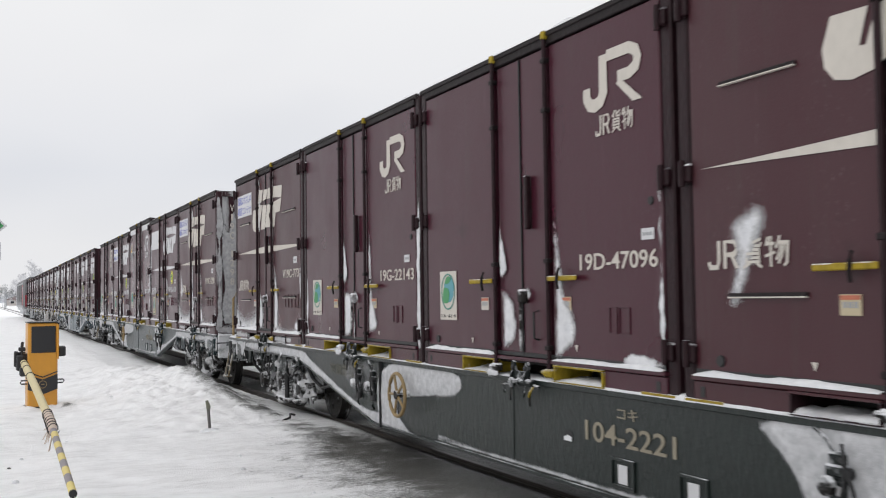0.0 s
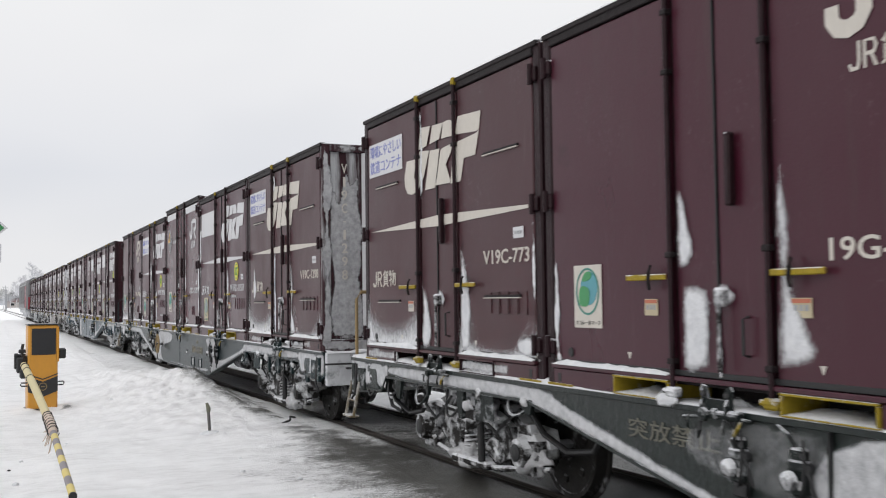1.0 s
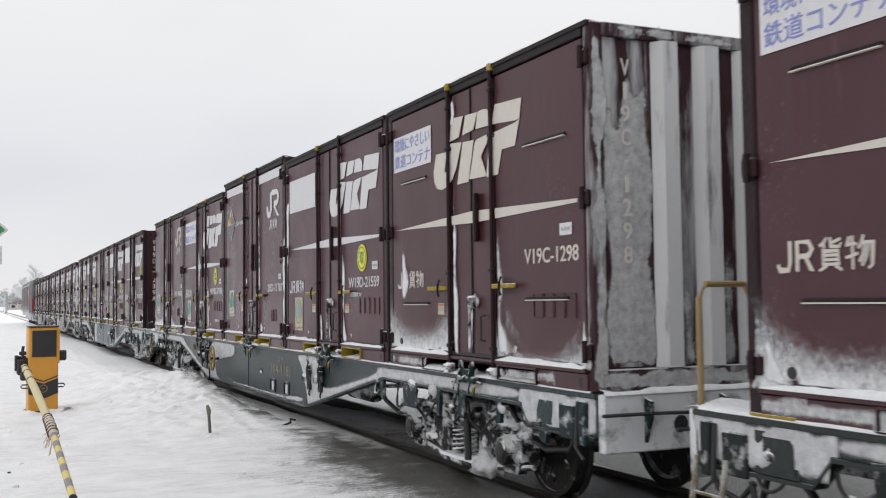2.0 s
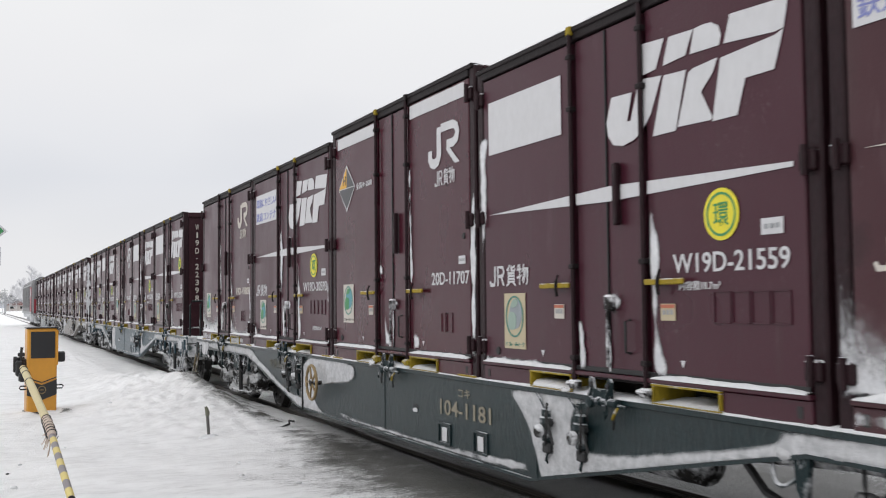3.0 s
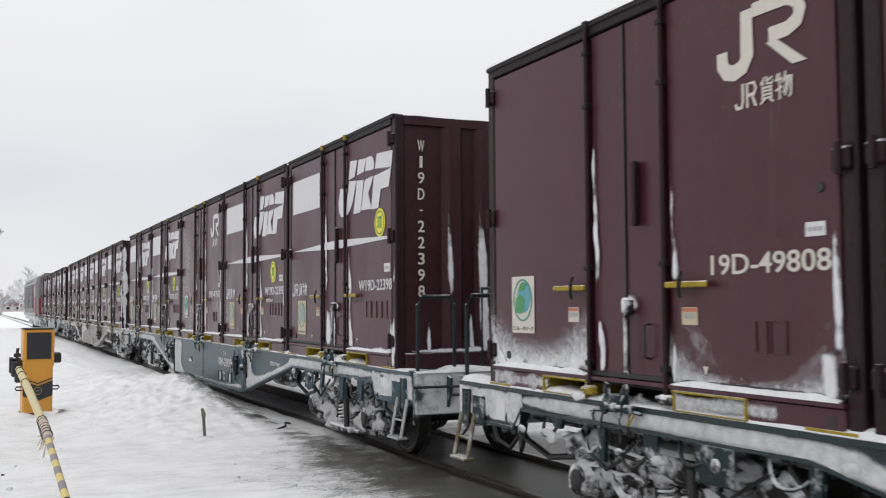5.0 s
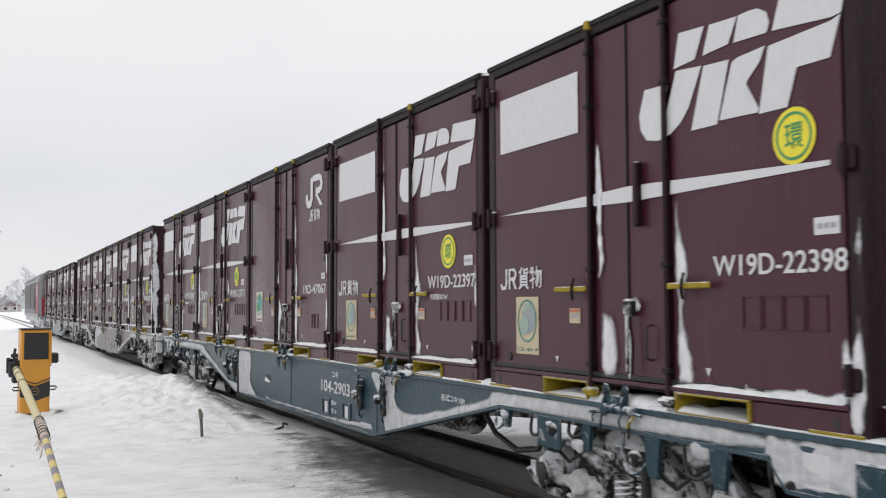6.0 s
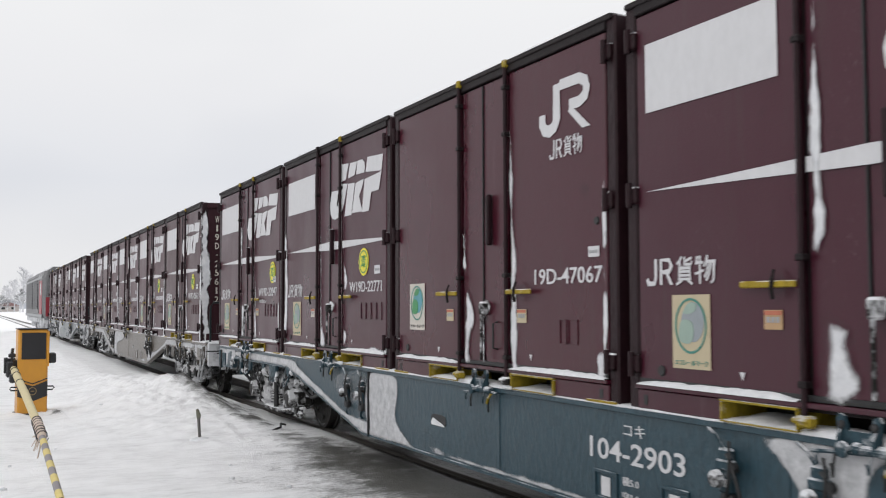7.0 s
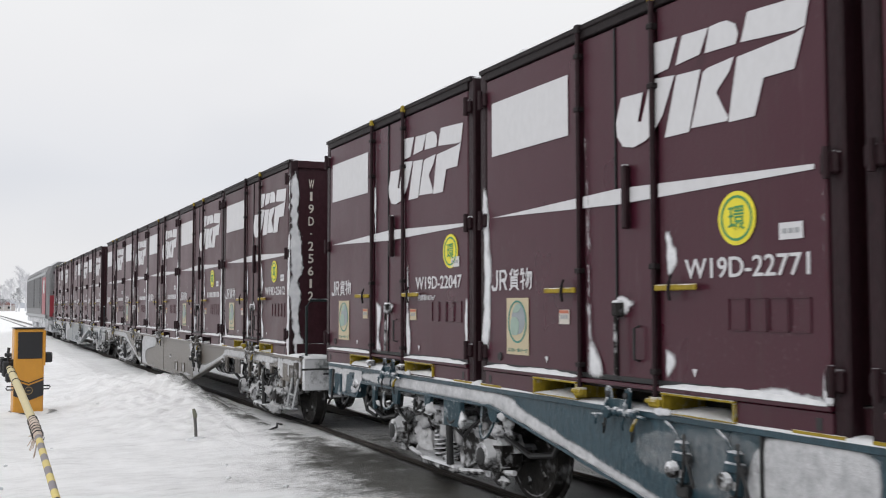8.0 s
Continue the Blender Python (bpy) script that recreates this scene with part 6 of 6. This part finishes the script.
for x in (MID - 0.56, MID + 0.56):
    prof = [(-0.06, -0.15), (0.06, -0.15), (0.06, -0.135), (0.012, -0.11), (0.012, -0.04), (0.033, -0.028), (0.033, -0.004), (0.026, 0.002), (-0.026, 0.002), (-0.033, -0.004), (-0.033, -0.028), (-0.012, -0.04), (-0.012, -0.11), (-0.06, -0.135)]
    tagged(new("rail", Mesh().prism([(x + a, b) for a, b in prof], 1, -60, 900).data("rail", RAIL)), "worn steel rail along the snowy track", "rail", "rails", "structure")

# clods of snow and grit by the road's edge
rng = random.Random(5)
for k in range(22):
    x, y = rng.uniform(-0.5, 3.3), rng.uniform(7.5, 20)
    r = rng.uniform(0.010, 0.028)
    bm = bmesh.new()
    bmesh.ops.create_icosphere(bm, subdivisions=1, radius=r)
    m = Mesh().add([(w.co.x * (1 + 0.5 * rng.random()), w.co.y * (1 + 0.5 * rng.random()), w.co.z * 0.7 + r * 0.3) for w in bm.verts], [[w.index for w in f.verts] for f in bm.faces])
    bm.free()
    dark = rng.random() < 0.18
    tagged(new("clod", m.data("clod", BLACK if dark else SNOW_SOLID, True)), "dark lump of grit lying on the snow" if dark else "small lump of frozen snow on the ground", "snow clod", "clods on the ground").matrix_basis = pose(x, y, ground_at(x, y)[0])


# ---- crossing gate ----
def crossing_gate():
    g = thing("crossing_gate", pose(0.86, 16.72, 0.0, 0, 0, 3), "orange level-crossing barrier machine with a lowered striped arm", "crossing gate")
    part("cabinet", Mesh().box((-0.215, 0.0, -0.10), (0.215, 0.40, 1.29), 0.02), ORANGE, g)
    part("cap", Mesh().box((-0.225, -0.02, 1.285), (0.225, 0.41, 1.305), 0.008), GATE_DARK, g)
    part("side_flange", Mesh().box((0.20, -0.012, 0.72), (0.232, 0.03, 1.26), 0.008), ORANGE, g)
    part("black_panel", Mesh().box((-0.165, -0.012, 0.83), (0.185, 0.0, 1.235), 0.012), GATE_DARK, g, "black square door panel")
    m = Mesh()
    m.prism([(-0.214, 0.50), (0.0, 0.42), (0.214, 0.50), (0.214, 0.31), (0.214, 0.27), (0.0, 0.19), (-0.214, 0.27)], 1, -0.006, 0.0)
    part("chevron", m, GATE_DARK, g)
    m = Mesh()
    m.prism([(-0.214, 0.545), (0.0, 0.465), (0.214, 0.545), (0.214, 0.527), (0.0, 0.447), (-0.214, 0.527)], 1, -0.006, 0.0)
    part("chevron", m, GATE_DARK, g)
    ring = [(0.0 + 0.055 * math.cos(a), -0.009, 0.345 + 0.055 * math.sin(a)) for a in (2 * math.pi * k / 20 for k in range(20))]
    part("badge", Mesh().tube(ring, 0.007, 6, True).box((-0.025, -0.012, 0.338), (0.025, -0.006, 0.352), 0.001), OCHRE, g)
    part("motor_box", Mesh().box((0.232, 0.08, 0.76), (0.345, 0.26, 0.92), 0.02).box((0.215, 0.10, 0.79), (0.24, 0.24, 0.90), 0.005), GATE_DARK, g)
    for s in (-1, 1):
        part("grab_rail", Mesh().tube([(s * 0.21, 0.05, 0.41), (s * 0.30, 0.05, 0.41), (s * 0.315, 0.05, 0.385), (s * 0.30, 0.05, 0.36), (s * 0.21, 0.05, 0.36)], 0.012, 6), GATE_DARK, g)
    m = Mesh().lathe([(-0.36, 0.09), (-0.34, 0.12), (-0.215, 0.10)], (0, 0.18, 0.72), 18)
    m.box((-0.37, 0.04, 0.56), (-0.26, 0.20, 0.80), 0.02).box((-0.33, -0.05, 0.48), (-0.24, 0.12, 0.62), 0.02).box((-0.40, 0.10, 0.62), (-0.34, 0.18, 0.86), 0.01)
    m.tube([(-0.29, 0.1, 0.78), (-0.29, 0.1, 0.93), (-0.28, 0.1, 1.0)], 0.022, 8).box((-0.34, 0.06, 0.86), (-0.24, 0.14, 0.92), 0.01).tube([(-0.39, 0.1, 0.83), (-0.24, 0.1, 0.84)], 0.015, 6)
    part("arm_bracket", m, GATE_DARK, g)
    part("foot_flange", Mesh().box((-0.24, -0.02, -0.08), (0.24, 0.42, 0.012), 0.008), GATE_DARK, g)
    # the arm: a stout butt, a splice bound with wire, and a thin striped tip
    inv = g.matrix_basis.inverted()
    path = [Vector(p) for p in ((0.585, 16.55, 0.69), (0.56, 12.6, 0.655), (0.535, 9.35, 0.612), (0.53, 8.95, 0.600), (0.475, 6.10, 0.535))]
    arm = part("arm", Mesh().tube([inv @ p for p in path[:3]], [0.052, 0.044, 0.036], 14), CREAM_Y, g, "faded yellow barrier arm, spliced and bound with wire")
    bands = 11
    tip = [inv @ path[2].lerp(path[4], 0.0)]
    for k in range(bands):
        a, b = path[3].lerp(path[4], k / bands), path[3].lerp(path[4], (k + 1) / bands)
        ra, rb = 0.028 - 0.006 * k / bands, 0.028 - 0.006 * (k + 1) / bands
        part("band", Mesh().tube([inv @ a, inv @ b], [ra, rb], 14), (TIP_GREY if k % 2 else TIP_YELLOW), arm)
    part("tip_cap", Mesh().tube([inv @ path[4], inv @ path[4].lerp(path[3], -0.006)], [0.0235, 0.023], 14), BLACK, arm)
    part("splice", Mesh().tube([inv @ path[2].lerp(path[1], 0.12), inv @ path[2], inv @ path[3], inv @ path[3].lerp(path[4], 0.12)], [0.038, 0.042, 0.038, 0.031], 12), SPLICE, arm)
    wire = Mesh()
    for k in range(60):
        t0, t1 = k / 60, (k + 1) / 60
        seg = []
        for t in (t0, t1):
            c = path[2].lerp(path[1], 0.12).lerp(path[3].lerp(path[4], 0.12), t)
            a = t * 2 * math.pi * 7
            seg.append(inv @ (c + Vector((0.044 * math.cos(a), 0, 0.044 * math.sin(a)))))
        wire.tube(seg, 0.0045, 4)
    part("wire_binding", wire, BLACK, arm)
    for q, r in ((0.10, 0.062), (0.32, 0.058), (0.66, 0.055)):
        c = path[0].lerp(path[1], q)
        part("clip", Mesh().tube([inv @ c, inv @ (c + Vector((0, -0.03, 0)))], r, 14), GATE_DARK, arm)
    frays = Mesh()
    for k in range(14):
        c = path[3].lerp(path[4], rng.uniform(-0.1, 0.16))
        frays.tube([inv @ c, inv @ (c + Vector((rng.uniform(-0.07, -0.01), rng.uniform(-0.1, 0.1), rng.uniform(-0.17, -0.03))))], 0.004, 4)
    part("frayed_tape", frays, SPLICE, arm)


CREAM_Y, SPLICE = plain("weathered_yellow", (0.55, 0.47, 0.26), 0.6, worn=0.35), plain("tape", (0.52, 0.42, 0.34), 0.6)
TIP_YELLOW, TIP_GREY = plain("tip_yellow", (0.60, 0.48, 0.14), 0.55), plain("tip_grey", (0.17, 0.15, 0.17), 0.5)
crossing_gate()

# snow stake by the road
stake = thing("marker_stake", pose(2.56, 12.56, ground_at(2.56, 12.56)[0], 0, -4, 0), "thin weathered metal stake standing in the snow", "stake")
part("shaft", Mesh().tube([(0, 0, -0.1), (0.0, 0, 0.27)], 0.019, 8), plain("stake_metal", (0.10, 0.095, 0.09), 0.6), stake)
part("head", Mesh().tube([(0, 0, 0.26), (0.004, 0, 0.29), (-0.012, 0, 0.37)], [0.024, 0.028, 0.017], 8), plain("stake_head", (0.14, 0.14, 0.10), 0.6), stake)
part("base_snow", Mesh().lathe([(-0.02, 0.16), (0.015, 0.10), (0.03, 0.03)], (0, 0, 0), 12, axis=2), SNOW_SOLID, stake)

rod_at = (3.85, 13.3)
rod_ob = new("iron_rod", Mesh().tube([(0, 0, 0.02), (-0.10, -0.12, 0.05), (-0.16, -0.34, 0.03), (-0.30, -0.42, 0.0)], 0.014, 6).data("iron_rod", BLACK))
tagged(rod_ob, "short bent black iron rod lying in the snow", "rod").matrix_basis = pose(*rod_at, ground_at(*rod_at)[0])

# green direction sign on a post, its edge at the border of the view
sign = thing("road_sign", pose(-0.07, 24.0, 0), "green road sign with white border on a grey post", "road sign")
part("post", Mesh().tube([(0, 0, -0.2), (0, 0, 3.75)], 0.04, 10), GALV, sign)
board = part("arrow_board", Mesh().prism([(-0.55, 3.05), (0.30, 3.05), (0.57, 3.27), (0.30, 3.52), (-0.55, 3.52)], 1, -0.07, -0.045), WHITE, sign)
part("field", Mesh().prism([(-0.51, 3.09), (0.28, 3.09), (0.50, 3.27), (0.28, 3.48), (-0.51, 3.48)], 1, -0.075, -0.0705), GREEN, board)
board = part("lower_board", Mesh().box((-0.45, -0.07, 2.52), (0.44, -0.045, 2.92), 0.006), WHITE, sign)
part("field", Mesh().box((-0.41, -0.075, 2.56), (0.40, -0.0705, 2.88), 0.001), GREEN, board)


# ---- the distance: frosted trees, scrub, a house, poles and wires ----
# bark, twigs and scrub are paled: distance haze is in their colours
BARK = frosted("hazed_frosted_bark", (0.52, 0.52, 0.53), 0.25, 0.75, 0.8)
TWIG, SCRUB = plain("hazed_rimed_twigs", (0.60, 0.60, 0.62), 0.8, worn=0.1), plain("hazed_dark_scrub", (0.22, 0.225, 0.23), 0.9)


def tree(x, y, high, spread, seed, crown_mat, label, name="tree"):
    r = random.Random(seed)
    t = thing(name, pose(x, y, 0), label, "tree" if name == "tree" else "bush", "trees in the distance" if name == "tree" else "scrub in the distance")
    trunk = Mesh()
    trunk.tube([(0, 0, -0.2), (0.05, 0, high * 0.4), (0.0, 0.05, high * 0.95)], [high * 0.022, high * 0.014, high * 0.003], 7)
    ends = []
    for k in range(34):
        z = high * (0.22 + 0.7 * k / 34)
        a, l = r.uniform(0, 6.28), spread * (1.05 - 0.75 * k / 34) * r.uniform(0.6, 1.1)
        mid, tip = (l * 0.5 * math.cos(a), l * 0.5 * math.sin(a), z + l * 0.30), (l * math.cos(a), l * math.sin(a), z + l * 0.75)
        trunk.tube([(0, 0, z), mid, tip], [high * 0.006, high * 0.004, high * 0.0015], 4)
        ends += [mid, tip, tuple((p + q) / 2 for p, q in zip(mid, tip))]
    part("trunk", trunk, BARK, t)
    crown = Mesh()
    for e in ends:
        for k in range(16):
            d = Vector((r.gauss(0, 1), r.gauss(0, 1), r.gauss(0.35, 0.8))).normalized() * r.uniform(0.3, 1.0) * spread * 0.42
            a = Vector(e)
            n = d.orthogonal().normalized() * high * 0.0022
            crown.add([a - n, a + n, a + d], [(0, 1, 2)])
    part("crown", crown, crown_mat, t, "rime-covered twigs, colour paled for haze")


for x, y, h, s, k in ((16.7, 400, 17.0, 4.2, 1), (14.6, 420, 13.0, 3.6, 2), (19.6, 415, 14.5, 4.0, 3), (13.0, 470, 11.5, 3.6, 4)):
    tree(x, y, h, s, k, TWIG, "bare tree white with rime and painted-in haze beyond the line")
for x, y, h, s, k in ((14.6, 370, 8.2, 2.4, 11), (6.3, 360, 6.4, 2.8, 12), (8.6, 366, 5.4, 3.0, 13), (3.0, 380, 6.0, 3.4, 14), (-4.0, 390, 5.6, 4.0, 15), (11.0, 380, 4.2, 2.6, 16)):
    tree(x, y, h, s, k, SCRUB, "dark leafless bush in the snow", "bush")
house = thing("house", pose(13.0, 440, 0), "small far house with a reddish snow-edged roof", "house")
part("wall", Mesh().box((-4, 0, -0.3), (4, 7, 2.3), 0.02), plain("house_wall", (0.45, 0.42, 0.40), 0.8), house)
part("roof", Mesh().prism([(-4.5, 2.3), (4.5, 2.3), (0.5, 3.9), (-0.5, 3.9)], 1, -0.4, 7.4), plain("roof_red", (0.25, 0.12, 0.11), 0.7), house)
for a in (-2.5, 1.2):
    part("window", Mesh().box((a, -0.03, 0.9), (a + 1.3, 0.01, 1.8), 0.01), GLASS, house)
for k in range(1, 4):
    x, y = 3.2 + 1.4 * k, 180 + 60 * k
    p = thing("utility_pole", pose(x, y, 0), "slim concrete pole carrying wires along the line", "utility pole", "poles along the line")
    part("shaft", Mesh().tube([(0, 0, -0.5), (0, 0, 5.6)], [0.10, 0.06], 8), GALV, p)
    part("crossarm", Mesh().box((-0.6, -0.05, 5.2), (0.6, 0.05, 5.3), 0.01), GALV, p)
for dx in (-0.5, 0.5):
    pts = []
    for k in range(1, 3):
        for q in range(6):
            t = q / 6
            pts.append((3.2 + 1.4 * (k + t) + dx, 180 + 60 * (k + t), 5.32 - 1.2 * t * (1 - t)))
    tagged(new("wire", Mesh().tube(pts, 0.012, 4).data("wire", BLACK)), "thin black overhead wire between far poles", "wire", "wires along the line")
ridge = Mesh()
prof = [(-420 + 14 * k, 9 + 7 * noise.noise((k * 0.35, 0, 0)) + 4 * noise.noise((k * 1.3, 4, 0))) for k in range(80)]
ridge.prism([(-430, -2)] + [(690, -2)] + [(x, z) for x, z in reversed(prof)], 1, 1500, 1504)
# no haze in the air here: the pale blue-grey stands in for it
tagged(new("backdrop", ridge.data("backdrop", plain("hazed_far_woods", (0.50, 0.52, 0.56), 0.9))), "pale line of far snowy woods, haze put into its colour", "backdrop", kind="structure")


# ---- everything on the train rolls towards the camera ----
SPEED, SLOW = 5.8397, 0.0094


def gone(t):
    return SPEED * t - SLOW * t * t - 0.13 * max(0.0, 1 - t / 0.4) - 0.05 * max(0.0, min(1.0, 1.6 - t))


def motions():
    for ob in TRAIN:
        start = ob.matrix_basis.copy()
        walk(ob, [(t, Matrix.Translation((0, -gone(t), 0)) @ start) for t in (0, 0.2, 0.4, 0.6, 0.8, 1, 1.3, 1.6, 2, 2.5, 3, 4, 5, 6, 7, 8)])
    for wheel, y in WHEELS:
        walk(wheel, [(k / 10, pose(0, y, RADIUS, math.degrees(gone(k / 10) / RADIUS))) for k in range(81)])


motions()
